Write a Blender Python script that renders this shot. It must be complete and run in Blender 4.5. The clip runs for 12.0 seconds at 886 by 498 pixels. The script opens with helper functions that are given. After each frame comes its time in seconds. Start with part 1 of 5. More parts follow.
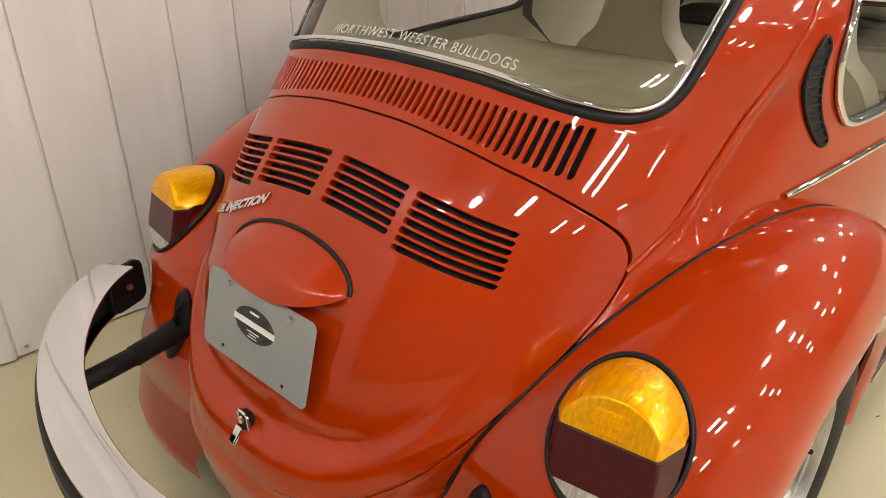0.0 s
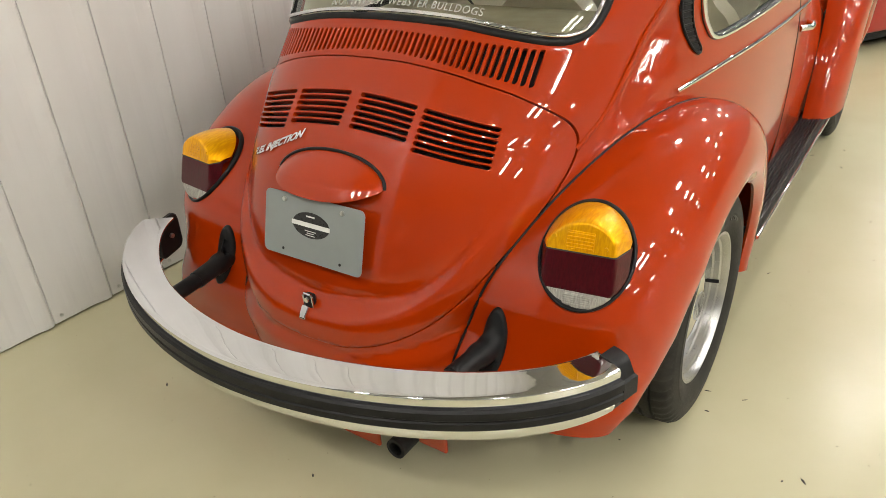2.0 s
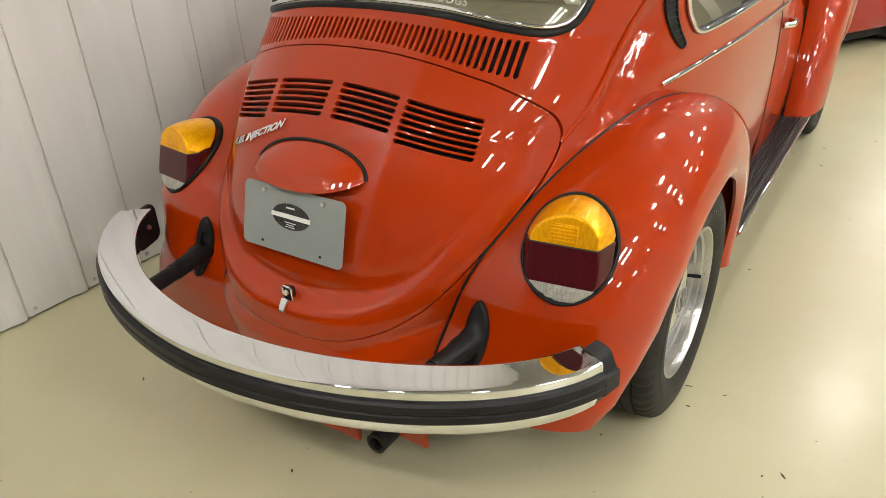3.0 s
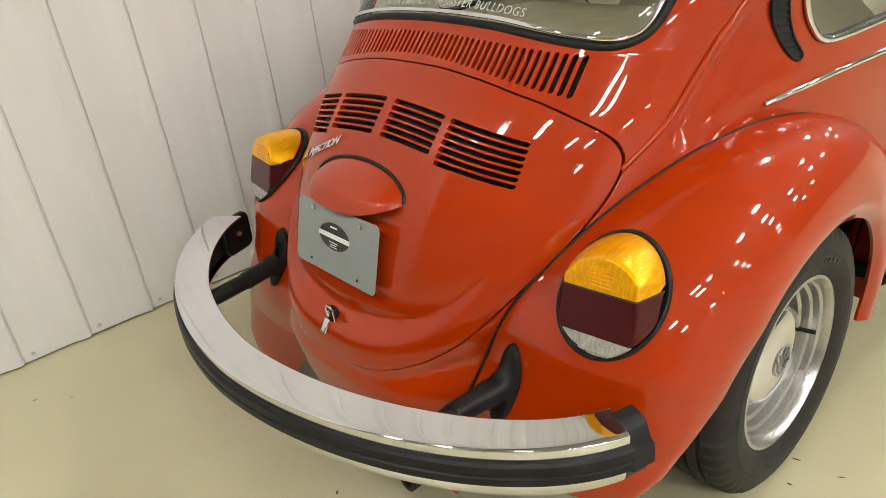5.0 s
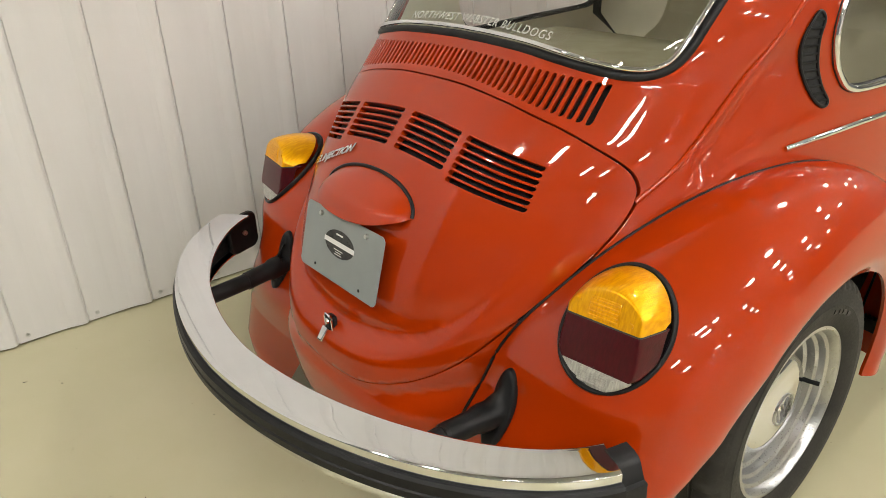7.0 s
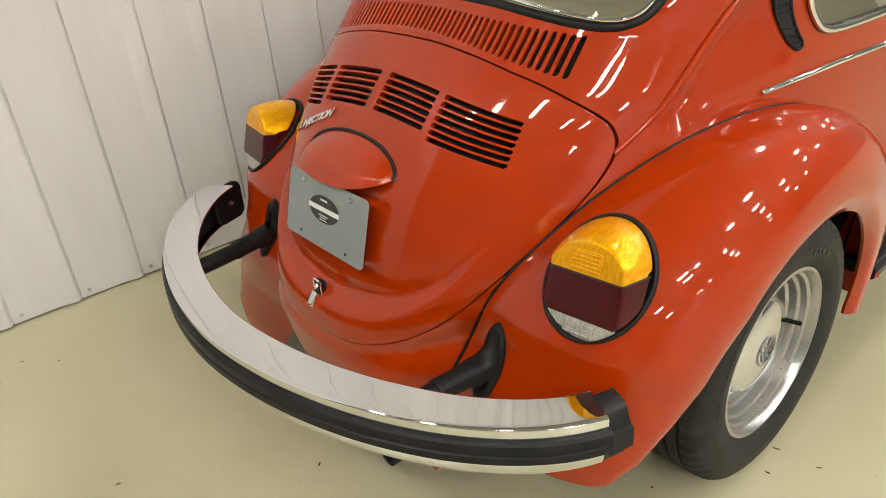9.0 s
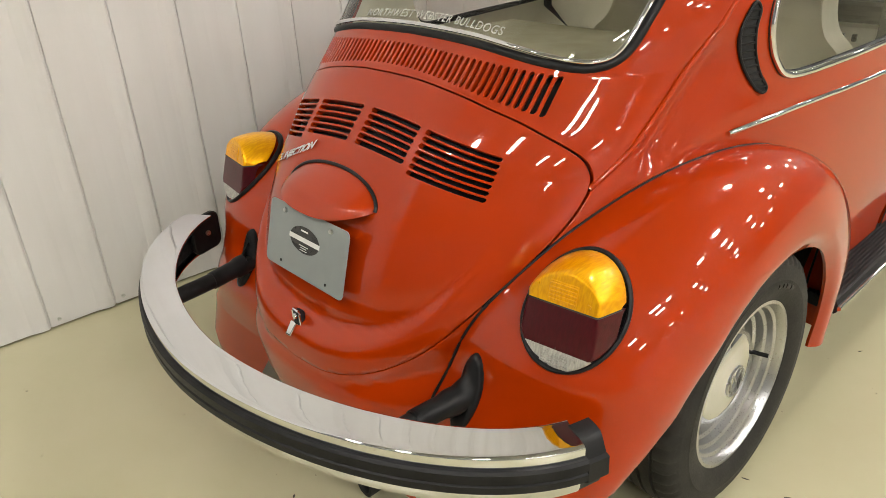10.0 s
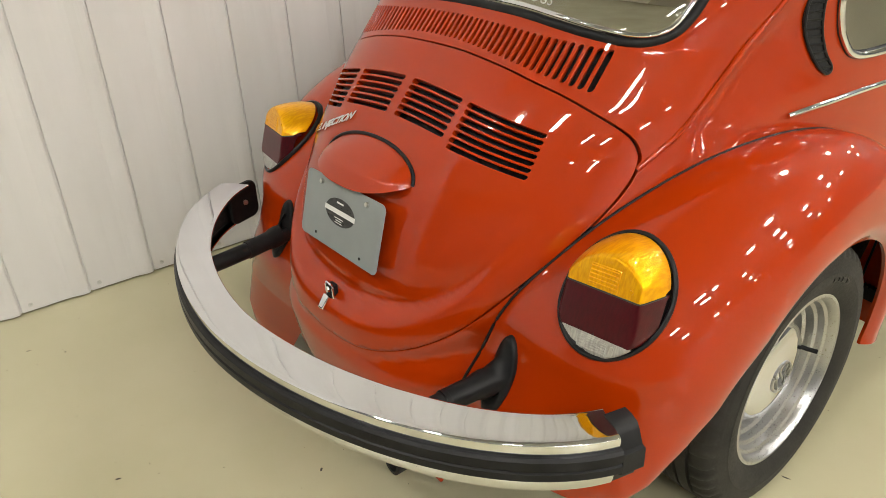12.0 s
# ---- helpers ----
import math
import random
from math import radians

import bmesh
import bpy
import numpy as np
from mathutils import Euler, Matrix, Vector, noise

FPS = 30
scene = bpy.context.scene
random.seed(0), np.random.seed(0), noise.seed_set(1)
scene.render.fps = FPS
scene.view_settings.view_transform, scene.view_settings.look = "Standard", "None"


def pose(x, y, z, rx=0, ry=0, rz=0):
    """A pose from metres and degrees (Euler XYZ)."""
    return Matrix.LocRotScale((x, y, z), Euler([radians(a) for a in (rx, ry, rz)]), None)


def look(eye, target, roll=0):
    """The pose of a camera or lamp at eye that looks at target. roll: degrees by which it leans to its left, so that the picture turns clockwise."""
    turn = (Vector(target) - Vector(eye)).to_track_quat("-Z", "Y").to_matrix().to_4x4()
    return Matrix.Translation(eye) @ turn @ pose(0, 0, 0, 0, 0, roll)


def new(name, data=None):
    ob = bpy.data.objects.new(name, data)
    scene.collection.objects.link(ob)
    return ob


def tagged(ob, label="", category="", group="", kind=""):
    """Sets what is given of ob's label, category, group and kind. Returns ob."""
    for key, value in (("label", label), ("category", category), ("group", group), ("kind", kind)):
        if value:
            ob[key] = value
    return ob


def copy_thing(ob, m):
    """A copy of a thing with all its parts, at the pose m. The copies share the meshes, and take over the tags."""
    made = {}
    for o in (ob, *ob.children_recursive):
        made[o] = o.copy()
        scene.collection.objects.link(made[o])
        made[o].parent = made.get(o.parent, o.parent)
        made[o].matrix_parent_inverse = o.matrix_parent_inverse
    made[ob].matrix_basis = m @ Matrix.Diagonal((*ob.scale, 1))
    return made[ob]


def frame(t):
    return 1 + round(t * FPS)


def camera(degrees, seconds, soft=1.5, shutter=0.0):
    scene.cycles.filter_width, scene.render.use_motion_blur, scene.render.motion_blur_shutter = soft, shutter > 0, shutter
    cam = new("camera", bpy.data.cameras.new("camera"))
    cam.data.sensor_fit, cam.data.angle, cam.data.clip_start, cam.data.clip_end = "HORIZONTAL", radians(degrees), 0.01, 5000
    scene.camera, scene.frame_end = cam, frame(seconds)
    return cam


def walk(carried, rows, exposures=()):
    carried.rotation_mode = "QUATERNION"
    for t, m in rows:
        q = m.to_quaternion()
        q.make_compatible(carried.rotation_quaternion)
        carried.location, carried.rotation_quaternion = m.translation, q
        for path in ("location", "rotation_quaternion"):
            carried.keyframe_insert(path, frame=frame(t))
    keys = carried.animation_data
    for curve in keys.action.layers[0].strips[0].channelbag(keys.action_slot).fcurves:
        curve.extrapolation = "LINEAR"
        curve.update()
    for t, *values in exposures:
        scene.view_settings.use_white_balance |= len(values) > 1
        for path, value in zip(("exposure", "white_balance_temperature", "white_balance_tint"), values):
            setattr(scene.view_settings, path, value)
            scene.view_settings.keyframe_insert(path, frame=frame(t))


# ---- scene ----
cam = camera(63.34, 12.0, soft=0.8)
PATH = [
    (0, (0.9341, -1.1636, 1.3483), (-0.0907, -0.0564, 0.5647), -0.22),
    (0.5, (0.9633, -1.4150, 1.3707), (0.2022, -0.0875, 0.6301), -3.36),
    (1, (1.0237, -1.5639, 1.3889), (0.2409, -0.2659, 0.6191), -1.96),
    (1.5, (1.1024, -1.6109, 1.4046), (0.3326, -0.3749, 0.5272), -5.99),
    (2, (1.1105, -1.6523, 1.3852), (0.2320, -0.4428, 0.5757), -4.04),
    (2.5, (1.0979, -1.6648, 1.3712), (0.2409, -0.4545, 0.5401), -4.02),
    (3, (1.1045, -1.6425, 1.3679), (0.2617, -0.4134, 0.5500), -2.94),
    (4.8, (1.2431, -1.3371, 1.3478), (0.0957, -0.3610, 0.5600), -6.02),
    (5, (1.2536, -1.3387, 1.3421), (0.0779, -0.3920, 0.5601), -7.11),
    (5.5, (1.2632, -1.3484, 1.3476), (0.0980, -0.3777, 0.5795), -5.20),
    (6, (1.2681, -1.3313, 1.3446), (0.1209, -0.3233, 0.5978), -4.29),
    (6.5, (1.2652, -1.3339, 1.3457), (0.0882, -0.3281, 0.6434), -4.26),
    (7, (1.2398, -1.3268, 1.3340), (0.0432, -0.3774, 0.5878), -2.32),
    (7.5, (1.2410, -1.3192, 1.3249), (0.0679, -0.3724, 0.5392), -3.54),
    (7.7, (1.2443, -1.3211, 1.3135), (0.0787, -0.3791, 0.5111), -3.40),
    (9.3, (1.2628, -1.3265, 1.3381), (0.1091, -0.3898, 0.5125), -5.11),
    (9.5, (1.2628, -1.3424, 1.3313), (0.1144, -0.3775, 0.5313), -4.23),
    (10, (1.2696, -1.3547, 1.3494), (0.1369, -0.3433, 0.5853), -2.99),
    (10.5, (1.2739, -1.3573, 1.3491), (0.1393, -0.3212, 0.6218), -2.15),
    (11, (1.2809, -1.3563, 1.3521), (0.1489, -0.3112, 0.6335), -2.77),
    (11.5, (1.2759, -1.3440, 1.3513), (0.1347, -0.3132, 0.6267), -2.78),
    (12, (1.2438, -1.3303, 1.3255), (0.0675, -0.4023, 0.5222), -2.38),
]
walk(cam, [(t, look(eye, target, roll)) for t, eye, target, roll in PATH],
     [(0.0, -0.05, 7200.0, 17.0), (0.5, 0.2, 7200.0, 16.0), (1.0, 0.2, 6900.0, 13.0), (1.5, 0.05, 6800.0, 9.0), (2.0, 0.0, 6700.0, 7.5), (12.0, 0.0, 6700.0, 7.5)])

# ---- world and light ----
world = bpy.data.worlds.new("world")
scene.world = world
world.use_nodes = True
world.node_tree.nodes["Background"].inputs[0].default_value = (0.9, 0.95, 1.0, 1)
world.node_tree.nodes["Background"].inputs[1].default_value = 0.02
LAMP_POWER = 146.0
scene.view_settings.exposure = 0.0

# ---- materials ----


def node_material(name):
    m = bpy.data.materials.new(name)
    m.use_nodes = True
    t = m.node_tree
    return m, t, t.nodes["Principled BSDF"]


def noise_node(t, scale, detail=4.0, rough=0.55, coords="Object"):
    c = t.nodes.new("ShaderNodeTexCoord")
    n = t.nodes.new("ShaderNodeTexNoise")
    n.inputs["Scale"].default_value = scale
    n.inputs["Detail"].default_value = detail
    n.inputs["Roughness"].default_value = rough
    t.links.new(c.outputs[coords], n.inputs["Vector"])
    return n


def ramp(t, source, stops):
    r = t.nodes.new("ShaderNodeValToRGB")
    el = r.color_ramp.elements
    while len(el) < len(stops):
        el.new(0.5)
    for e, (p, c) in zip(el, stops):
        e.position, e.color = p, (*c, 1) if len(c) == 3 else c
    t.links.new(source, r.inputs[0])
    return r


def bump(t, p, source, strength, distance):
    b = t.nodes.new("ShaderNodeBump")
    b.inputs["Strength"].default_value = strength
    b.inputs["Distance"].default_value = distance
    t.links.new(source, b.inputs["Height"])
    t.links.new(b.outputs[0], p.inputs["Normal"])
    return b


def surface(name, lo, hi, rough=(0.4, 0.5), scale=8.0, fine=180.0, relief=0.1, depth=0.001, metal=0.0, coat=0.0, coat_rough=0.03, ior=1.5, ripple=0.0):
    """Colour between lo and hi by coarse noise, roughness and bump by fine noise."""
    m, t, p = node_material(name)
    big = noise_node(t, scale)
    t.links.new(ramp(t, big.outputs["Fac"], [(0.3, lo), (0.7, hi)]).outputs[0], p.inputs["Base Color"])
    small = noise_node(t, fine, 3)
    a, b = rough
    t.links.new(ramp(t, small.outputs["Fac"], [(0.3, (a, a, a)), (0.7, (b, b, b))]).outputs[0], p.inputs["Roughness"])
    if relief:
        bump(t, p, small.outputs["Fac"], relief, depth)
    p.inputs["Metallic"].default_value = metal
    p.inputs["Coat Weight"].default_value = coat
    p.inputs["Coat Roughness"].default_value = coat_rough
    p.inputs["IOR"].default_value = ior
    if coat:
        p.inputs["Coat IOR"].default_value = 1.5
        p.inputs["Specular IOR Level"].default_value = 0.06
    if ripple:
        wave = noise_node(t, 11.0, 3, 0.6)
        b = t.nodes.new("ShaderNodeBump")
        b.inputs["Strength"].default_value, b.inputs["Distance"].default_value = ripple, 0.004
        t.links.new(wave.outputs["Fac"], b.inputs["Height"])
        t.links.new(b.outputs[0], p.inputs["Coat Normal"])
    if name in ("black_rubber", "tyre_rubber"):
        p.inputs["Specular IOR Level"].default_value = 0.2
    return m


PAINT = surface("red_orange_car_paint", (0.355, 0.0265, 0.0003), (0.390, 0.0300, 0.0004), (0.32, 0.38), 3.0, 900.0, 0.0, coat=0.9, coat_rough=0.012, ripple=0.018)
DARK_RED = surface("dark_red_car_paint", (0.28, 0.012, 0.01), (0.33, 0.016, 0.012), (0.3, 0.36), 3.0, 900.0, 0.0, coat=1.0, coat_rough=0.02)
CHROME = surface("chrome", (0.73, 0.74, 0.77), (0.79, 0.80, 0.83), (0.025, 0.035), 5.0, 60.0, 0.0, metal=1.0)
STEEL = surface("silver_wheel_paint", (0.47, 0.47, 0.47), (0.55, 0.55, 0.55), (0.26, 0.34), 9.0, 300.0, 0.03, 0.0005, metal=1.0)
RUBBER = surface("black_rubber", (0.007, 0.007, 0.0075), (0.015, 0.015, 0.016), (0.36, 0.48), 20.0, 240.0, 0.08, 0.0008)
TYRE = surface("tyre_rubber", (0.017, 0.0165, 0.0155), (0.032, 0.030, 0.027), (0.55, 0.7), 14.0, 200.0, 0.15, 0.001)
# matte black of the dark parts; also used as painted shade behind slots
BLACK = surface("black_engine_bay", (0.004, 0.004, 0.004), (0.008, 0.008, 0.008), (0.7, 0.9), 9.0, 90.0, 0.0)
VINYL = surface("olive_beige_vinyl", (0.63, 0.595, 0.47), (0.70, 0.665, 0.54), (0.45, 0.6), 6.0, 500.0, 0.2, 0.0006)
SHELF = surface("beige_carpet", (0.34, 0.315, 0.21), (0.41, 0.385, 0.27), (0.8, 0.95), 12.0, 700.0, 0.4, 0.001)
BELT = surface("dark_webbing", (0.02, 0.02, 0.018), (0.035, 0.034, 0.03), (0.6, 0.8), 9.0, 800.0, 0.2, 0.0005)
PLATE = surface("grey_plate_paint", (0.23, 0.25, 0.245), (0.27, 0.29, 0.285), (0.38, 0.45), 9.0, 300.0, 0.03, 0.0004)
WHITE = surface("white_letter_film", (0.72, 0.72, 0.70), (0.8, 0.8, 0.78), (0.4, 0.5), 30.0, 200.0, 0.0)
PALE = surface("pale_lettering_film", (0.46, 0.46, 0.43), (0.52, 0.52, 0.49), (0.4, 0.5), 30.0, 200.0, 0.0)
SEALANT = surface("dark_oval_sticker", (0.01, 0.01, 0.01), (0.016, 0.016, 0.016), (0.25, 0.35), 30.0, 200.0, 0.0)
CEILING = surface("grey_metal_ceiling", (0.29, 0.285, 0.275), (0.35, 0.345, 0.335), (0.4, 0.5), 1.2, 90.0, 0.05, 0.0006)
ZINC = surface("zinc_screw", (0.5, 0.5, 0.48), (0.6, 0.6, 0.58), (0.3, 0.4), 40.0, 300.0, 0.0, metal=1.0)
# for the unseen walls: dark, so that paint and chrome reflect less white
GREY_WALL = surface("grey_painted_steel_panel", (0.13, 0.135, 0.14), (0.17, 0.175, 0.18), (0.38, 0.46), 1.5, 60.0, 0.05, 0.001)
DUST = surface("dark_grit", (0.03, 0.025, 0.02), (0.06, 0.05, 0.04), (0.8, 0.9), 40.0, 300.0, 0.0)


def glossy_lens(name, colour, deep, metal, rough):
    """Tinted moulded plastic over a bright reflector: streaks of fine prisms under a clear smooth face."""
    m, t, p = node_material(name)
    c = t.nodes.new("ShaderNodeTexCoord")
    mp = t.nodes.new("ShaderNodeMapping")
    mp.inputs["Scale"].default_value = (260.0, 40.0, 60.0)
    t.links.new(c.outputs["Object"], mp.inputs["Vector"])
    streak = t.nodes.new("ShaderNodeTexNoise")
    streak.inputs["Scale"].default_value = 1.0
    streak.inputs["Detail"].default_value = 3.0
    t.links.new(mp.outputs[0], streak.inputs["Vector"])
    prism = t.nodes.new("ShaderNodeTexVoronoi")
    prism.inputs["Scale"].default_value = 300.0
    t.links.new(c.outputs["Object"], prism.inputs["Vector"])
    t.links.new(ramp(t, streak.outputs["Fac"], [(0.36, deep), (0.62, colour)]).outputs[0], p.inputs["Base Color"])
    add = t.nodes.new("ShaderNodeMath")
    add.operation = "ADD"
    t.links.new(streak.outputs["Fac"], add.inputs[0])
    t.links.new(prism.outputs["Distance"], add.inputs[1])
    bump(t, p, add.outputs[0], 0.14, 0.0015)
    p.inputs["Roughness"].default_value = rough
    p.inputs["Metallic"].default_value = metal
    p.inputs["Specular IOR Level"].default_value = 0.1
    p.inputs["Coat Weight"].default_value = 0.5
    p.inputs["Coat Roughness"].default_value = 0.03
    return m


AMBER = glossy_lens("amber_lens_plastic", (0.92, 0.46, 0.003), (0.80, 0.35, 0.002), 0.5, 0.36)
RED_LENS = glossy_lens("dark_red_lens_plastic", (0.062, 0.0010, 0.005), (0.045, 0.0008, 0.004), 0.0, 0.3)
CLEAR_LENS = glossy_lens("frosted_clear_lens_plastic", (0.50, 0.49, 0.44), (0.36, 0.35, 0.32), 0.25, 0.35)


def floor_material():
    m, t, p = node_material("glossy_cream_epoxy_floor")
    big = noise_node(t, 0.9, 5, 0.6)
    t.links.new(ramp(t, big.outputs["Fac"], [(0.3, (0.44, 0.410, 0.262)), (0.55, (0.48, 0.445, 0.297)), (0.75, (0.505, 0.470, 0.325))]).outputs[0], p.inputs["Base Color"])
    mid = noise_node(t, 7.0, 6, 0.65)
    t.links.new(ramp(t, mid.outputs["Fac"], [(0.2, (0.235, 0.235, 0.235)), (0.8, (0.275, 0.275, 0.275))]).outputs[0], p.inputs["Roughness"])
    bump(t, p, noise_node(t, 2.5, 3, 0.5).outputs["Fac"], 0.05, 0.004)
    return m


def wall_material():
    m, t, p = node_material("white_painted_steel_panel")
    c = t.nodes.new("ShaderNodeTexCoord")
    mp = t.nodes.new("ShaderNodeMapping")
    mp.inputs["Scale"].default_value = (3.0, 3.0, 0.5)
    t.links.new(c.outputs["Object"], mp.inputs["Vector"])
    n = t.nodes.new("ShaderNodeTexNoise")
    n.inputs["Scale"].default_value = 2.0
    n.inputs["Detail"].default_value = 5
    t.links.new(mp.outputs[0], n.inputs["Vector"])
    t.links.new(ramp(t, n.outputs["Fac"], [(0.3, (0.60, 0.585, 0.57)), (0.7, (0.665, 0.65, 0.64))]).outputs[0], p.inputs["Base Color"])
    small = noise_node(t, 9.0, 3)
    p.inputs["Roughness"].default_value = 0.34
    bump(t, p, small.outputs["Fac"], 0.05, 0.002)
    return m


def glass_material(name, tint):
    m = bpy.data.materials.new(name)
    m.use_nodes = True
    t = m.node_tree
    t.nodes.remove(t.nodes["Principled BSDF"])
    clear, gloss, mix, edge = (t.nodes.new(k) for k in ("ShaderNodeBsdfTransparent", "ShaderNodeBsdfGlossy", "ShaderNodeMixShader", "ShaderNodeLayerWeight"))
    power, level = t.nodes.new("ShaderNodeMath"), t.nodes.new("ShaderNodeMath")
    clear.inputs[0].default_value = (*tint, 1)
    gloss.inputs["Roughness"].default_value = 0.01
    edge.inputs["Blend"].default_value = 0.5
    power.operation, power.inputs[1].default_value = "POWER", 5.0
    level.operation, level.inputs[1].default_value, level.inputs[2].default_value = "MULTIPLY_ADD", 0.9, 0.045
    t.links.new(edge.outputs["Facing"], power.inputs[0])
    t.links.new(power.outputs[0], level.inputs[0])
    t.links.new(level.outputs[0], mix.inputs[0])
    t.links.new(clear.outputs[0], mix.inputs[1])
    t.links.new(gloss.outputs[0], mix.inputs[2])
    t.links.new(mix.outputs[0], t.nodes["Material Output"].inputs[0])
    return m


def lamp_material():
    m, t, p = node_material("lit_lamp_diffuser")
    p.inputs["Base Color"].default_value = (0.9, 0.9, 0.9, 1)
    p.inputs["Emission Color"].default_value = (1.0, 0.975, 0.945, 1)
    p.inputs["Emission Strength"].default_value = LAMP_POWER
    return m


FLOOR, WALL, GLASS, LAMP = floor_material(), wall_material(), glass_material("window_glass", (0.96, 0.975, 0.95)), lamp_material()

# ---- mesh helpers ----


def link(name, bm_or_mesh, material, parent=None, label=""):
    me = bm_or_mesh
    if isinstance(me, bmesh.types.BMesh):
        me = bpy.data.meshes.new(name)
        bm_or_mesh.to_mesh(me)
        bm_or_mesh.free()
    if material and not me.materials:
        me.materials.append(material)
    ob = new(name, me)
    if parent:
        ob.parent = parent
    if label:
        ob["label"] = label
    return ob


part = link


def holder(name, label, category, group="", place=(0, 0, 0)):
    ob = new(name)
    ob.location = place
    ob.empty_display_size = 0.1
    return tagged(ob, label, category, group)


def smooth(me, angle=40):
    for f in me.polygons:
        f.use_smooth = True
    me.set_sharp_from_angle(angle=radians(angle))
    return me


def mesh_of(name, verts, faces):
    me = bpy.data.meshes.new(name)
    me.from_pydata([tuple(v) for v in verts], [], faces)
    bm = bmesh.new()
    bm.from_mesh(me)
    bmesh.ops.recalc_face_normals(bm, faces=bm.faces)
    bm.to_mesh(me)
    bm.free()
    return me


def box(w, d, h, bevel=0.004, seg=2, at=(0, 0, 0), taper=1.0):
    bm = bmesh.new()
    bmesh.ops.create_cube(bm, size=1)
    for v in bm.verts:
        k = taper if v.co.z > 0 else 1.0
        v.co = Vector((v.co.x * w * k, v.co.y * d * k, v.co.z * h)) + Vector(at)
    if bevel:
        bmesh.ops.bevel(bm, geom=bm.edges[:], offset=bevel, segments=seg, profile=0.5, affect="EDGES")
    return bm


def revolve(name, profile, axis_at, steps=64, angle=35):
    """Profile of (offset along x, radius) turned about the x axis through axis_at."""
    verts, faces, n = [], [], len(profile)
    for i in range(steps):
        a = 2 * math.pi * i / steps
        for px, r in profile:
            verts.append((axis_at[0] + px, axis_at[1] + r * math.cos(a), axis_at[2] + r * math.sin(a)))
    for i in range(steps):
        j = (i + 1) % steps
        for k in range(n - 1):
            faces.append((i * n + k, i * n + k + 1, j * n + k + 1, j * n + k))
    return smooth(mesh_of(name, verts, faces), angle)


def tube(name, pts, radius, sides=8, closed=False, flat=1.0, normals=None):
    """A round or flattened strip along points; flat squeezes it across its normals."""
    pts = [Vector(p) for p in pts]
    verts, faces, n = [], [], len(pts)
    for i, p in enumerate(pts):
        a, b = (pts[i - 1], pts[(i + 1) % n]) if closed else (pts[max(i - 1, 0)], pts[min(i + 1, n - 1)])
        d = (b - a).normalized()
        up = Vector(normals[i]) if normals else Vector((0, 0, 1)) if abs(d.z) < 0.9 else Vector((0, 1, 0))
        side = d.cross(up).normalized()
        up = side.cross(d).normalized()
        for k in range(sides):
            w = 2 * math.pi * k / sides
            verts.append(p + side * math.cos(w) * radius + up * math.sin(w) * radius * flat)
    for i in range(n if closed else n - 1):
        j = (i + 1) % n
        for k in range(sides):
            m = (k + 1) % sides
            faces.append((i * sides + k, i * sides + m, j * sides + m, j * sides + k))
    if not closed:
        faces += [tuple(range(sides)), tuple(range((n - 1) * sides, n * sides))]
    return smooth(mesh_of(name, verts, faces), 50)


def inside(poly, p):
    x, y = p
    hit, j = False, len(poly) - 1
    for i in range(len(poly)):
        (xi, yi), (xj, yj) = poly[i], poly[j]
        if (yi > y) != (yj > y) and x < (xj - xi) * (y - yi) / (yj - yi) + xi:
            hit = not hit
        j = i
    return hit


def inside_many(poly, pts):
    poly, pts = np.asarray(poly), np.asarray(pts)
    hit = np.zeros(len(pts), bool)
    j = len(poly) - 1
    for i in range(len(poly)):
        xi, yi = poly[i]
        xj, yj = poly[j]
        if yi != yj:
            hit ^= ((yi > pts[:, 1]) != (yj > pts[:, 1])) & (pts[:, 0] < (xj - xi) * (pts[:, 1] - yi) / (yj - yi) + xi)
        j = i
    return hit


def dense(poly, step, closed=True):
    out, n = [], len(poly)
    for i in range(n if closed else n - 1):
        a, b = np.array(poly[i], float), np.array(poly[(i + 1) % n], float)
        k = max(1, int(np.ceil(np.linalg.norm(b - a) / step)))
        out += [tuple(a + (b - a) * q / k) for q in range(k)]
    if not closed:
        out.append(tuple(poly[-1]))
    return out


def spline(points, count=60, closed=False):
    """Points along a smooth curve through the given ones."""
    p = np.array(points, float)
    n = len(p)
    out = []
    spans = n if closed else n - 1
    per = max(2, count // spans)
    for i in range(spans):
        p1, p2 = p[i], p[(i + 1) % n]
        p0 = p[i - 1] if closed or i > 0 else 2 * p1 - p2
        p3 = p[(i + 2) % n] if closed or i + 2 < n else 2 * p2 - p1
        for q in range(per):
            t = q / per
            out.append(0.5 * (2 * p1 + (p2 - p0) * t + (2 * p0 - 5 * p1 + 4 * p2 - p3) * t * t + (3 * p1 - p0 - 3 * p2 + p3) * t**3))
    if not closed:
        out.append(p[-1])
    return np.array(out)


from mathutils.bvhtree import BVHTree
from mathutils.geometry import delaunay_2d_cdt


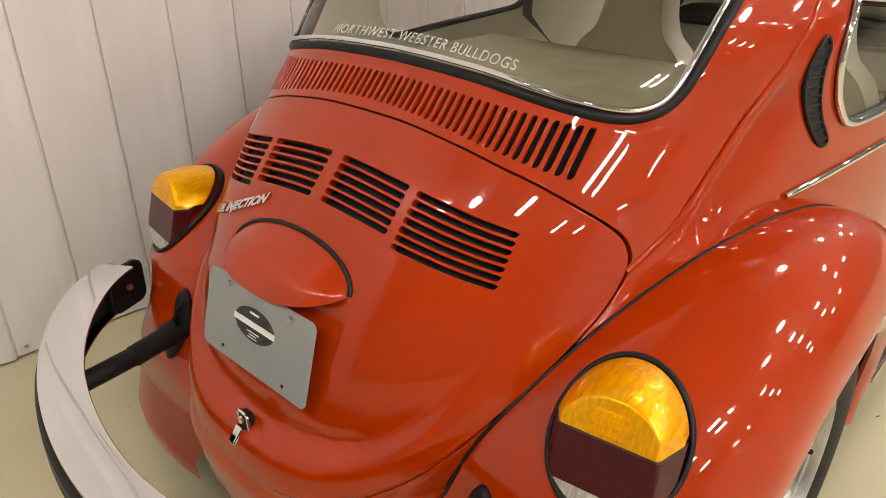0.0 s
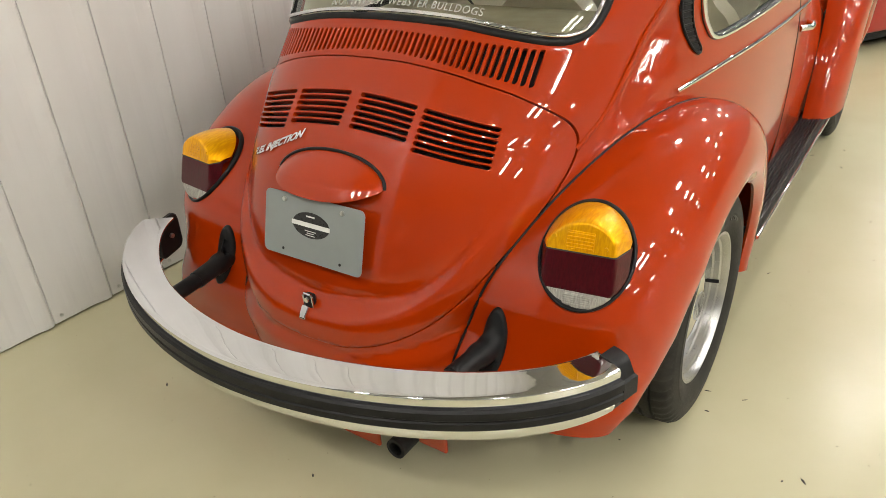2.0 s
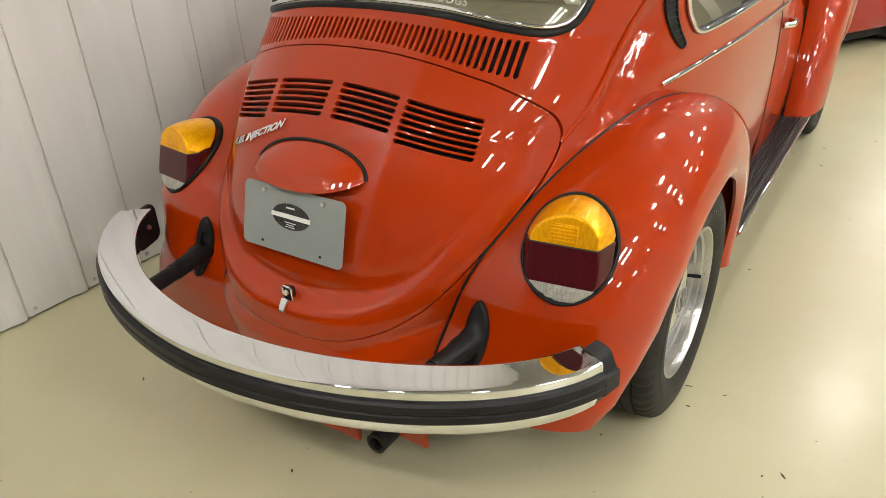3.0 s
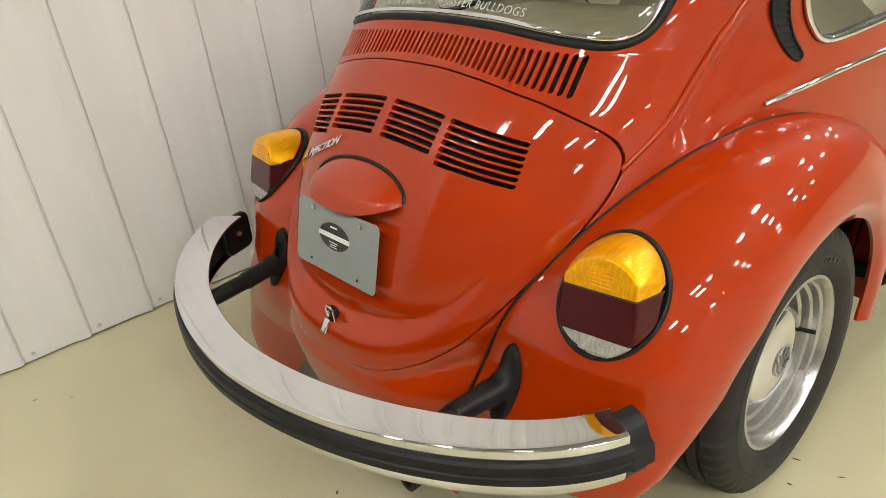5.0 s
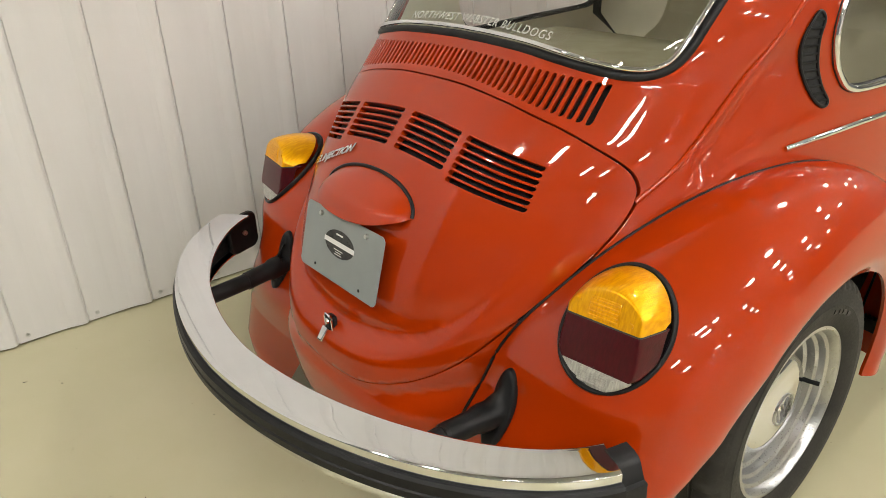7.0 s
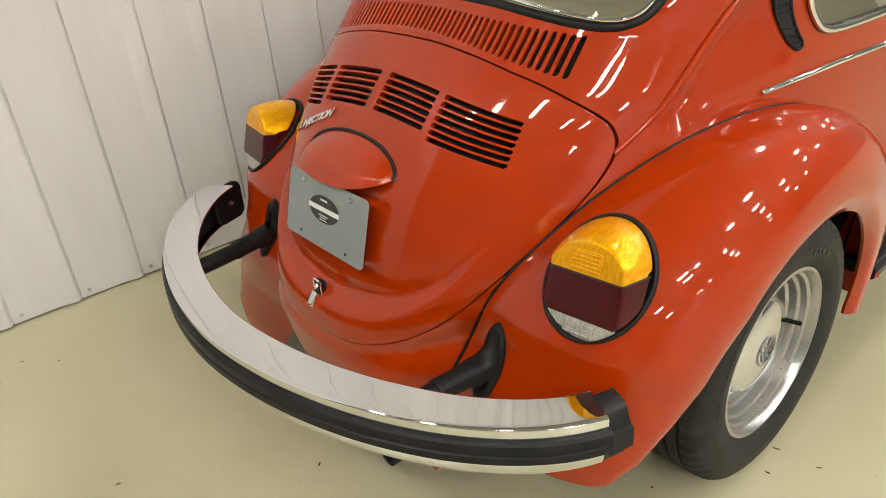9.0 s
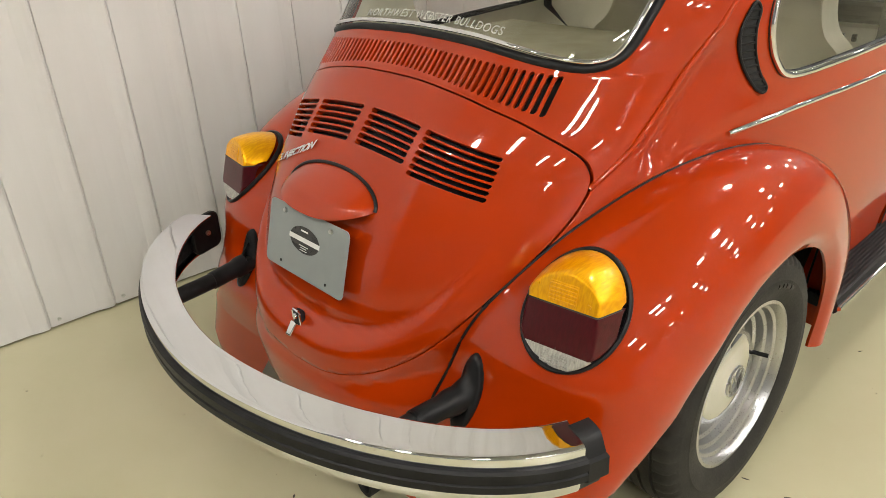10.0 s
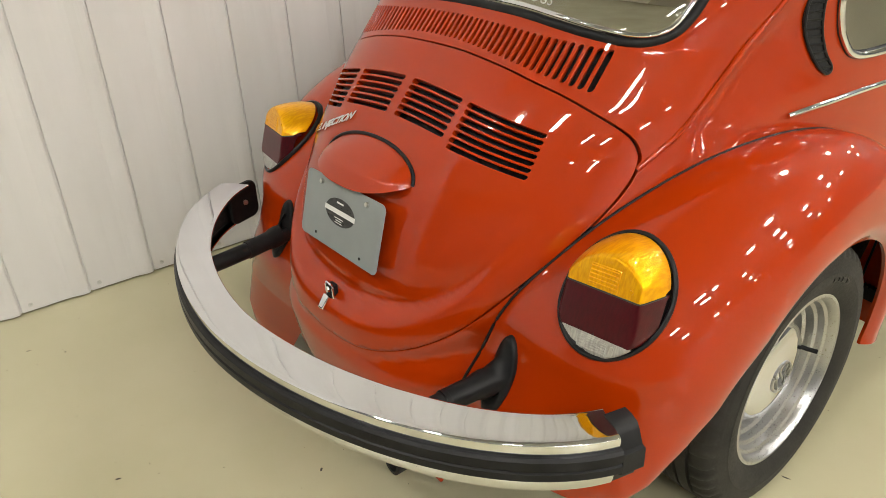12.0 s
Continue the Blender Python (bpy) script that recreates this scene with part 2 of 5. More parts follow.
def sheet(name, chart, outer, holes=(), grid=0.02, flange=0.012, step=None, roll=0.0018):
    """A curved panel: the chart's image of a flat outline with holes, with edges turned in by the flange."""
    step = step or grid
    loops = [dense(outer, step)] + [dense(h, step) for h in holes]
    pts, edges = [], []
    for lp in loops:
        s = len(pts)
        pts += lp
        edges += [(s + i, s + (i + 1) % len(lp)) for i in range(len(lp))]
    rim = np.array(pts)
    lo, hi = rim.min(0), rim.max(0)
    gx, gy = np.arange(lo[0] + grid * 0.5, hi[0], grid), np.arange(lo[1] + grid * 0.5, hi[1], grid)
    g = np.stack(np.meshgrid(gx, gy), -1).reshape(-1, 2)
    keep = inside_many(loops[0], g)
    for lp in loops[1:]:
        keep &= ~inside_many(lp, g)
    g = g[keep]
    far = np.ones(len(g), bool)
    for s in range(0, len(rim), 200):
        far &= (np.hypot(g[:, None, 0] - rim[None, s : s + 200, 0], g[:, None, 1] - rim[None, s : s + 200, 1]) > 0.4 * grid).all(1)
    pts = pts + [tuple(q) for q in g[far]]
    out = delaunay_2d_cdt([Vector(q) for q in pts], edges, [], 0, 1e-7)
    v2, faces = np.array([tuple(v) for v in out[0]]), np.array([f for f in out[2] if len(f) == 3])
    mid = v2[faces].mean(1)
    keep = inside_many(loops[0], mid)
    for lp in loops[1:]:
        keep &= ~inside_many(lp, mid)
    faces = faces[keep]
    verts, nors = chart(v2[:, 0], v2[:, 1])
    e1 = verts[faces[:, 1]] - verts[faces[:, 0]]
    e2 = verts[faces[:, 2]] - verts[faces[:, 0]]
    flip = (np.cross(e1, e2) * nors[faces[:, 0]]).sum(1) < 0
    faces[flip] = faces[flip][:, ::-1]
    count = {}
    for f in faces.tolist():
        for i in range(3):
            a, b = f[i], f[(i + 1) % 3]
            count[(a, b)] = count.get((a, b), 0) + 1
    border = [(a, b) for a, b in count if (b, a) not in count]
    V, F = verts.tolist(), faces.tolist()
    loops_n = [nors[i] for f in F for i in f]
    if flange:
        # panel edges: a small rolled radius, then the turned-in flange
        away = {}
        for a, b in border:
            e = verts[b] - verts[a]
            c = np.cross(e / (np.linalg.norm(e) + 1e-12), nors[a])
            for q in (a, b):
                away[q] = away.get(q, 0) + c
        rings = {}
        for q, c in away.items():
            c = c - nors[q] * c.dot(nors[q])
            c = c / (np.linalg.norm(c) + 1e-12)
            start = len(V)
            for out, down in ((0.38, 0.08), (0.71, 0.29), (0.92, 0.62), (1.0, 1.0)):
                V.append((verts[q] + c * roll * out - nors[q] * roll * down).tolist())
            V.append((verts[q] + c * roll - nors[q] * max(flange, roll * 1.2)).tolist())
            tilt = [nors[q]] + [nors[q] * math.cos(w) + c * math.sin(w) for w in (0.39, 0.79, 1.18, 1.57)] + [c]
            rings[q] = ([q, start, start + 1, start + 2, start + 3, start + 4], tilt)
        for a, b in border:
            (ia, ta), (ib, tb) = rings[a], rings[b]
            for k in range(5):
                F.append([ib[k], ia[k], ia[k + 1], ib[k + 1]])
                loops_n += [tb[k], ta[k], ta[k + 1], tb[k + 1]]
    used = sorted({i for f in F for i in f})
    remap = {o: i for i, o in enumerate(used)}
    me = bpy.data.meshes.new(name)
    me.from_pydata([V[i] for i in used], [], [[remap[i] for i in f] for f in F])
    for f in me.polygons:
        f.use_smooth = True
    me.normals_split_custom_set([tuple(n) for n in loops_n])
    return me


# ---- the car's body as one surface: heights along the middle line, rounded level slices ----
REAR = [(0.24, -0.668), (0.30, -0.682), (0.36, -0.694), (0.42, -0.702), (0.48, -0.704), (0.54, -0.700), (0.60, -0.692), (0.65, -0.681), (0.70, -0.667), (0.75, -0.646),
        (0.80, -0.620), (0.86, -0.580), (0.903, -0.548), (0.974, -0.486), (1.06, -0.402), (1.131, -0.336), (1.20, -0.262), (1.26, -0.190), (1.32, -0.100), (1.38, 0.020), (1.42, 0.130), (1.455, 0.270), (1.48, 0.45), (1.495, 0.65), (1.503, 0.90)]
NOSE = [(0.24, 2.90), (0.40, 3.02), (0.50, 3.03), (0.60, 2.98), (0.70, 2.86), (0.80, 2.64), (0.88, 2.36), (0.94, 2.08), (0.98, 1.92), (1.06, 1.86), (1.16, 1.76), (1.26, 1.65), (1.36, 1.50), (1.42, 1.38), (1.46, 1.27), (1.49, 1.19), (1.503, 1.14)]
WIDE = [(0.24, 0.640), (0.40, 0.652), (0.60, 0.664), (0.80, 0.666), (0.90, 0.664), (0.95, 0.660), (1.00, 0.654), (1.10, 0.649), (1.20, 0.640), (1.30, 0.605), (1.38, 0.54), (1.44, 0.455), (1.48, 0.35), (1.503, 0.14)]
MIDDLE = 1.10


def table(rows):
    fine = spline(rows, 400)
    return fine[:, 0], fine[:, 1]


(RZ, RY), (NZ, NY), (WZ, WX) = table(REAR), table(NOSE), table(WIDE)
ARC = np.concatenate([[0], np.cumsum(np.hypot(np.diff(RZ), np.diff(RY)))])


def height(s):
    return np.interp(s, ARC, RZ)


def along(z):
    return np.interp(z, RZ, ARC)


def roundness(z):
    return np.interp(z, [0.24, 0.88, 1.06, 1.2, 1.32, 1.5], [2.85, 2.87, 3.1, 3.55, 3.5, 2.5])


def body_point(a, s):
    """a: turn about the middle, 0 at the rear, plus to the car's right side; s: way up the rear middle line."""
    a, s = np.asarray(a, float), np.asarray(s, float)
    z = height(s)
    n = roundness(z)
    rear = np.abs(a) <= math.pi / 2
    deep = np.where(rear, MIDDLE - np.interp(z, RZ, RY), np.interp(z, NZ, NY) - MIDDLE)
    sn, cs = np.abs(np.sin(a)) + 1e-9, np.abs(np.cos(a)) + 1e-9
    r = (sn**n + cs**n) ** (-1 / n)
    x = np.sign(a) * np.interp(z, WZ, WX) * sn * r
    y = MIDDLE + np.where(rear, -1, 1) * deep * cs * r
    return np.stack([x, y, z], -1)


def body_chart(push=0.0, shape=None):
    def chart(a, s):
        def place(a, s):
            p = body_point(a, s)
            if shape is not None:
                p = p + shape(p)
            return p
        p = place(a, s)
        e = 2e-3
        n = np.cross(place(a + e, s) - place(a - e, s), place(a, s + e) - place(a, s - e))
        n /= np.linalg.norm(n, axis=-1, keepdims=True) + 1e-12
        return p + n * push, n
    return chart


def from_xz(x, z):
    """Chart place of a point of the rear at that x and height."""
    n = roundness(z)
    sx = min(abs(x) / np.interp(z, WZ, WX), 0.9999)
    return (math.copysign(math.atan2(sx, (1 - sx**n) ** (1 / n)), x), float(along(z)))


def from_yz(y, z, side=1):
    """Chart place of a point of the car's flank at that y and height."""
    n = roundness(z)
    deep = MIDDLE - np.interp(z, RZ, RY) if y < MIDDLE else np.interp(z, NZ, NY) - MIDDLE
    sy = min(abs(MIDDLE - y) / deep, 0.9999)
    a = math.atan2((1 - sy**n) ** (1 / n), sy)
    return (side * (a if y < MIDDLE else math.pi - a), float(along(z)))


def both(half):
    """A closed outline from its right half, first and last points on the middle line."""
    return half + [(-a, s) for a, s in reversed(half) if abs(a) > 1e-6]


def mirrored(ob, name=None):
    """The left hand copy of a right hand part."""
    me = ob.data.copy()
    for v in me.vertices:
        v.co.x = -v.co.x
    me.flip_normals()
    twin = new(name or ob.name, me)
    twin.parent = ob.parent
    if "label" in ob:
        twin["label"] = ob["label"]
    return twin


# fender edge on the body, from below the bumper over the wheel to the running board
BEAD = [(0.343, -0.690, 0.26), (0.345, -0.690, 0.33), (0.350, -0.655, 0.42), (0.358, -0.615, 0.50), (0.375, -0.572, 0.57), (0.402, -0.535, 0.64), (0.440, -0.475, 0.71), (0.485, -0.375, 0.785), (0.535, -0.215, 0.850), (0.575, -0.07, 0.878),
        (0.615, 0.06, 0.880), (0.632, 0.19, 0.852), (0.643, 0.32, 0.795), (0.652, 0.425, 0.705), (0.657, 0.50, 0.600), (0.66, 0.545, 0.490), (0.66, 0.565, 0.375), (0.66, 0.575, 0.28), (0.658, 0.58, 0.225)]
BEAD_LINE = spline(BEAD, 96)


def bead_chart():
    """The fender edge laid on the body along lines from its middle."""
    out = []
    for x, y, z in BEAD_LINE:
        deep = MIDDLE - np.interp(z, RZ, RY)
        out.append((math.atan2(x / np.interp(z, WZ, WX), (MIDDLE - y) / deep), float(along(z))))
    return out


WALL_X, WALL_LEAN = -1.290, 0.028

# ---- the setting ----


def ribbed_profile(length, pitch=0.2286, rise=0.010):
    """Way along the wall and depth of a sheet with narrow ribs, the first rib at 0."""
    out = []
    k0, k1 = 0, int(length / pitch)
    for k in range(k0, k1 + 1):
        u = k * pitch
        out += [(u - 0.078, 0.0), (u - 0.060, rise * 0.12), (u - 0.034, rise * 0.85), (u - 0.022, rise), (u - 0.010, rise), (u - 0.005, rise * 0.8), (u + 0.001, 0.0), (u + 0.0015, -0.005), (u + 0.0050, -0.005), (u + 0.0055, 0.0), (u + 0.060, 0.0), (u + 0.072, 0.0006), (u + 0.090, 0.0006), (u + 0.102, 0.0)]
    return out


def ribbed_wall(name, start, direction, normal, length, tall, material=WALL, label="white ribbed steel wall panels standing on the cream floor"):
    d, n = Vector(direction).normalized(), Vector(normal).normalized()
    prof = ribbed_profile(length)
    front = [Vector(start) + d * u + n * w for u, w in prof]
    back = [Vector(start) + d * prof[-1][0] - n * 0.12, Vector(start) + d * prof[0][0] - n * 0.12]
    ring = front + back
    verts = [p + Vector((0, 0, 0.007)) for p in ring] + [p + Vector((0, 0, tall)) for p in ring]
    k = len(ring)
    faces = [(i, (i + 1) % k, k + (i + 1) % k, k + i) for i in range(k)]
    ob = link(name, mesh_of(name, verts, faces), material)
    return tagged(ob, label, "wall", kind="structure")


ROOM_H = 6.0
lean = Vector((WALL_LEAN, 1.0, 0)).normalized()
across = Vector((lean.y, -lean.x, 0))
RIB0 = -0.716
wall_foot = Vector((WALL_X + WALL_LEAN * RIB0, RIB0, 0))
PITCH = 0.2286
start_west = wall_foot - lean * PITCH * 38
ribbed_wall("wall_west", start_west, lean, across, PITCH * 112, ROOM_H)
floor_bm = box(24.4, 28.0, 0.2, 0, at=(9.4, 3.4, -0.1))
tagged(link("floor", floor_bm, FLOOR), "glossy cream epoxy floor with faint scuffs", "floor", kind="structure")
# north and south walls are unseen, added in grey to darken the car's reflections
ribbed_wall("wall_north", (-2.0, 16.2, 0), (1, 0, 0), (0, -1, 0), 23.0, ROOM_H, GREY_WALL, "unseen grey ribbed wall closing the hall, dark to cut reflections")
ribbed_wall("wall_south", (21.2, -9.5, 0), (-1, 0, 0), (0, 1, 0), 23.6, ROOM_H, GREY_WALL, "unseen grey ribbed wall closing the hall, dark to cut reflections")
ribbed_wall("wall_east", (20.6, 16.5, 0), (0, -1, 0), (-1, 0, 0), 26.5, ROOM_H)


def ceiling_mesh():
    prof = ribbed_profile(28.0, 0.3048, 0.02)
    verts, faces = [], []
    for u, w in prof:
        verts += [(-2.6, -10.3 + u, ROOM_H - w), (21.4, -10.3 + u, ROOM_H - w)]
    for i in range(len(prof) - 1):
        faces.append((2 * i, 2 * i + 2, 2 * i + 3, 2 * i + 1))
    n = len(verts)
    verts += [(-2.6, -10.3, ROOM_H + 0.12), (21.4, -10.3, ROOM_H + 0.12), (21.4, 17.6, ROOM_H + 0.12), (-2.6, 17.6, ROOM_H + 0.12)]
    faces.append((n, n + 1, n + 2, n + 3))
    return mesh_of("ceiling", verts, faces)


# the ceiling is out of view; its grey holds back fill light and pale reflections
tagged(link("ceiling", ceiling_mesh(), CEILING), "unseen grey ribbed ceiling, kept dark to cut bounce and reflections", "ceiling", kind="structure")


def round_light():
    ob = holder("ceiling_light", "round white high-bay lamp lit under the ceiling", "lamp", "ceiling lamps")
    housing = [(0.0, 0.02), (0.0, 0.11), (-0.05, 0.15), (-0.13, 0.25), (-0.135, 0.245), (-0.06, 0.16)]
    me = revolve("housing", housing, (0, 0, 0), 32)
    me.transform(Matrix.Rotation(radians(-90), 4, "Y"))
    part("housing", me, CEILING, ob)
    disc = bmesh.new()
    bmesh.ops.create_cone(disc, cap_ends=True, segments=28, radius1=0.245, radius2=0.245, depth=0.02, matrix=Matrix.Translation((0, 0, -0.118)))
    part("diffuser", disc, LAMP, ob, "bright white diffuser")
    return ob


def strip_light():
    ob = holder("strip_light", "long white twin-strip lamp lit under the ceiling", "lamp", "strip lamps")
    part("housing", box(0.44, 1.00, 0.09, 0.015, at=(0, 0, -0.045), taper=0.8), CEILING, ob)
    for x in (-0.105, 0.105):
        part("diffuser", box(0.15, 0.94, 0.03, 0.01, at=(x, 0, -0.10)), LAMP, ob, "bright white diffuser")
    return ob


# (0.9, -4.6) and (-0.6, -4.9) are extra lamps, added to brighten lid and left floor
ROUND = [(1.1, 3.7), (1.25, 8.1), (2.3, 11.7), (4.9, 2.2), (4.1, 6.4), (5.6, 10.5), (7.9, -1.4), (7.25, 5.7), (7.4, 3.3), (6.6, 1.4), (6.3, 8.4), (10.0, 7.8), (9.3, 4.6),
         (3.5, 15.0), (1.1, 14.6), (0.9, -4.6), (-0.6, -4.9), (10.2, 11.2), (10.4, 1.6), (13.2, 3.0), (13.4, 7.4), (13.2, 11.6), (16.6, 4.8), (16.8, 9.6), (16.4, 0.2)]
STRIPS = [(4.1, -4.5), (9.7, -5.2), (14.3, -5.1), (7.5, -2.7), (8.9, -2.5), (18.1, -1.9)]
for make, places in ((round_light, ROUND), (strip_light, STRIPS)):
    first_light = make()
    first_light.location = (*places[0], ROOM_H)
    for x, y in places[1:]:
        copy_thing(first_light, pose(x, y, ROOM_H))


def wall_screw():
    bm = bmesh.new()
    bmesh.ops.create_cone(bm, cap_ends=True, segments=6, radius1=0.0045, radius2=0.004, depth=0.006, matrix=Matrix.Rotation(radians(90), 4, "Y"))
    bmesh.ops.create_cone(bm, cap_ends=True, segments=14, radius1=0.008, radius2=0.008, depth=0.002, matrix=Matrix.Translation((-0.003, 0, 0)) @ Matrix.Rotation(radians(90), 4, "Y"))
    return tagged(link("wall_screw", bm, ZINC), "small hex-head screw at the foot of the wall panel", "screw", "wall screws")


screw = wall_screw()
yaw = math.degrees(math.atan2(across.y, across.x))
for k in range(-3, 12):
    p = wall_foot + lean * (PITCH * k + 0.035) + across * 0.004
    m = pose(p.x, p.y, 0.03, 0, 0, yaw)
    if k == -3:
        screw.matrix_basis = m
    else:
        copy_thing(screw, m)

# ---- the car ----
car = holder("car", "glossy red-orange rounded two-door car parked beside the white wall", "car")

LID_HALF = [(0.0, 1.040), (0.11, 1.037), (0.22, 1.023), (0.30, 1.003), (0.36, 0.982), (0.416, 0.951), (0.456, 0.919), (0.474, 0.889), (0.480, 0.855), (0.476, 0.815), (0.465, 0.775), (0.447, 0.732), (0.422, 0.684), (0.392, 0.635), (0.357, 0.585), (0.312, 0.538), (0.252, 0.498), (0.18, 0.470), (0.09, 0.453), (0.0, 0.447)]
LID_LINE = spline(LID_HALF, 240)
WINDOW_HALF = [(0.0, 1.124), (0.10, 1.122), (0.20, 1.116), (0.28, 1.104), (0.35, 1.090), (0.40, 1.080), (0.43, 1.080), (0.452, 1.092), (0.465, 1.12), (0.471, 1.16), (0.474, 1.21), (0.468, 1.27), (0.442, 1.33), (0.36, 1.362), (0.2, 1.375), (0.0, 1.378)]
WINDOW_LINE = spline(WINDOW_HALF, 70)


def outline_xz(line, grow=0.0):
    """Chart outline from a right half in x and z, grown outwards by some metres."""
    pts = [np.array(p) for p in line]
    if grow:
        moved = []
        for i, p in enumerate(pts):
            a, b = pts[max(i - 1, 0)], pts[min(i + 1, len(pts) - 1)]
            d = (b - a) / (np.linalg.norm(b - a) + 1e-9)
            moved.append(p + np.array([-d[1], d[0]]) * grow)
        moved[0][0] = moved[-1][0] = 0.0
        pts = moved
    return both([from_xz(max(p[0], 0.0), p[1]) for p in pts])


def slot(cx, cz, half_w, half_h, tilt=0.0):
    """Rounded slot outline in x and z."""
    r = min(half_w, half_h)
    out = []
    for sx, sz, a0 in ((1, 1, 0), (-1, 1, 90), (-1, -1, 180), (1, -1, 270)):
        for a in (0, 45, 90):
            w = radians(a0 + a)
            u, v = sx * (half_w - r) + r * math.cos(w), sz * (half_h - r) + r * math.sin(w)
            out.append((cx + u, cz + v + tilt * u))
    return out


def vent_slots():
    """Louvre slots of the lid: seven in the outer groups, six in the inner ones."""
    out = []
    for x0, x1, count in ((0.018, 0.172, 6), (0.196, 0.354, 7)):
        for k in range(count):
            drop = k * 0.0119
            def at(x):
                return 0.972 - 0.42 * x * x - drop
            ring = []
            n = 8
            upper = [(x0 + (x1 - x0) * i / n) for i in range(n + 1)]
            ring += [(x, at(x) + 0.0053) for x in upper]
            ring += [(x1 + 0.0045, at(x1) + 0.0024), (x1 + 0.0045, at(x1) - 0.0024)]
            ring += [(x, at(x) - 0.0053) for x in reversed(upper)]
            ring += [(x0 - 0.0045, at(x0) - 0.0024), (x0 - 0.0045, at(x0) + 0.0024)]
            out.append(ring)
            out.append([(-x, z) for x, z in reversed(ring)])
    return out


def softened(line, passes):
    """The same line with its small bends ironed out; it stays square to the middle line."""
    p = np.array(line, float)
    for _ in range(passes):
        q = np.vstack([p[1] * [-1, 1], p, p[-2] * [-1, 1]])
        p = 0.25 * q[:-2] + 0.5 * q[1:-1] + 0.25 * q[2:]
    return p


LIP_LINE = softened(LID_LINE, 140)
reach = np.concatenate([[0], np.cumsum(np.hypot(*np.diff(LIP_LINE, axis=0).T))])
steps = np.linspace(0, reach[-1], 1500)
LIP_POINTS = np.stack([np.interp(steps, reach, LIP_LINE[:, 0]), np.interp(steps, reach, LIP_LINE[:, 1])], -1)
LIP_POINTS = LIP_POINTS[LIP_POINTS[:, 1] < 0.88]
LID_RING = [tuple(q) for q in LIP_LINE] + [(-q[0], q[1]) for q in reversed(LIP_LINE[1:-1])]


def soft_ramp(x, soft):
    """Zero below 0 and x above it, rounded over the given length."""
    return soft * np.log1p(np.exp(np.clip(x / soft, -60, 60)))


def lid_shape(p):
    """Round the foot of the lid the panel breaks in a hollow and flares out to a lip, and the apron starts from the lip."""
    x, z = np.abs(p[..., 0]), p[..., 2]
    q = np.stack([x.ravel(), z.ravel()], -1)
    near = np.where((q[:, 1] < 0.86) & (q[:, 0] < 0.62))[0]
    best = np.full(len(near), 81.0)
    for px, pz in LIP_POINTS:
        best = np.minimum(best, (q[near, 0] - px) ** 2 + (q[near, 1] - pz) ** 2)
    d = np.full(len(q), 9.0)
    d[near] = np.sqrt(best)
    within = inside_many(LID_RING, q)
    wide = np.clip((q[:, 0] - 0.10) / 0.24, 0, 1)
    wide = wide * wide * (3 - 2 * wide)
    rise = (0.095 - 0.028 * wide - d) / (0.030 - 0.006 * wide)
    lip = soft_ramp(rise, 0.10) - soft_ramp(rise - 1, 0.26) - 0.06 * np.exp(-(((rise + 0.15) / 0.5) ** 2))
    low = np.clip((0.84 - q[:, 1]) / 0.26, 0, 1)
    low = low * low * (3 - 2 * low)
    size = 0.052 * (1 - 0.42 * wide) * low
    skirt = np.clip((0.52 - q[:, 1]) / 0.12, 0, 1)
    skirt = 0.062 * skirt * skirt * (3 - 2 * skirt)
    beyond = np.maximum(size * np.exp(-((d / (0.075 - 0.035 * wide)) ** 2)), 0)
    beyond = 0.5 * (beyond + skirt + np.sqrt((beyond - skirt) ** 2 + 4e-5)) - 0.00316
    out = np.zeros(p.shape)
    out[..., 1] = -np.where(within, size * lip, beyond).reshape(x.shape)
    return out


def shell_shape(p):
    """The lip below the lid, and the long hollow in the pillar beside its raised seam."""
    y, z = p[..., 1], p[..., 2]
    off = (y + 0.262) * 0.693 - (z - 0.89) * 0.721
    way = ((y + 0.262) * 0.302 + (z - 0.89) * 0.29) / 0.4187
    fade = np.clip(way / 0.09, 0, 1) * np.clip((0.40 - way) / 0.12, 0, 1)
    fade = fade * fade * (3 - 2 * fade)
    out = lid_shape(p)
    out[..., 0] -= np.sign(p[..., 0]) * 0.020 * fade * np.exp(-(((off - 0.046) / 0.030) ** 2)) * (np.abs(p[..., 0]) > 0.3)
    return out


def cowl_slots():
    out = []
    n = 50
    for k in range(n):
        x = -0.385 + 0.77 * k / (n - 1)
        top, low = 1.098 - 0.23 * x * x, 1.055 - 0.42 * x * x
        out.append([(x + dx, z) for dx, z in ((-0.0058, low + 0.004), (-0.0030, low), (0.0030, low), (0.0058, low + 0.004), (0.0058, top - 0.004), (0.0030, top), (-0.0030, top), (-0.0058, top - 0.004))])
    return out


def quarter_window(grow=0.0):
    pts = [(0.178, 1.034), (0.208, 1.013), (0.27, 1.005), (0.47, 1.011), (0.78, 1.020), (0.865, 1.030), (0.893, 1.06), (0.895, 1.20), (0.872, 1.29), (0.81, 1.325), (0.62, 1.335), (0.44, 1.32), (0.30, 1.29), (0.215, 1.25), (0.165, 1.20), (0.142, 1.14), (0.150, 1.08)]
    line = spline(pts, 64, True)
    if grow:
        c = line.mean(0)
        line = np.array([p + (p - c) / np.linalg.norm(p - c) * grow for p in line])
    return line


def side_outline(line, side):
    ring = [from_yz(y, z, side) for y, z in line]
    return ring if side > 0 else ring[::-1]


BC = bead_chart()


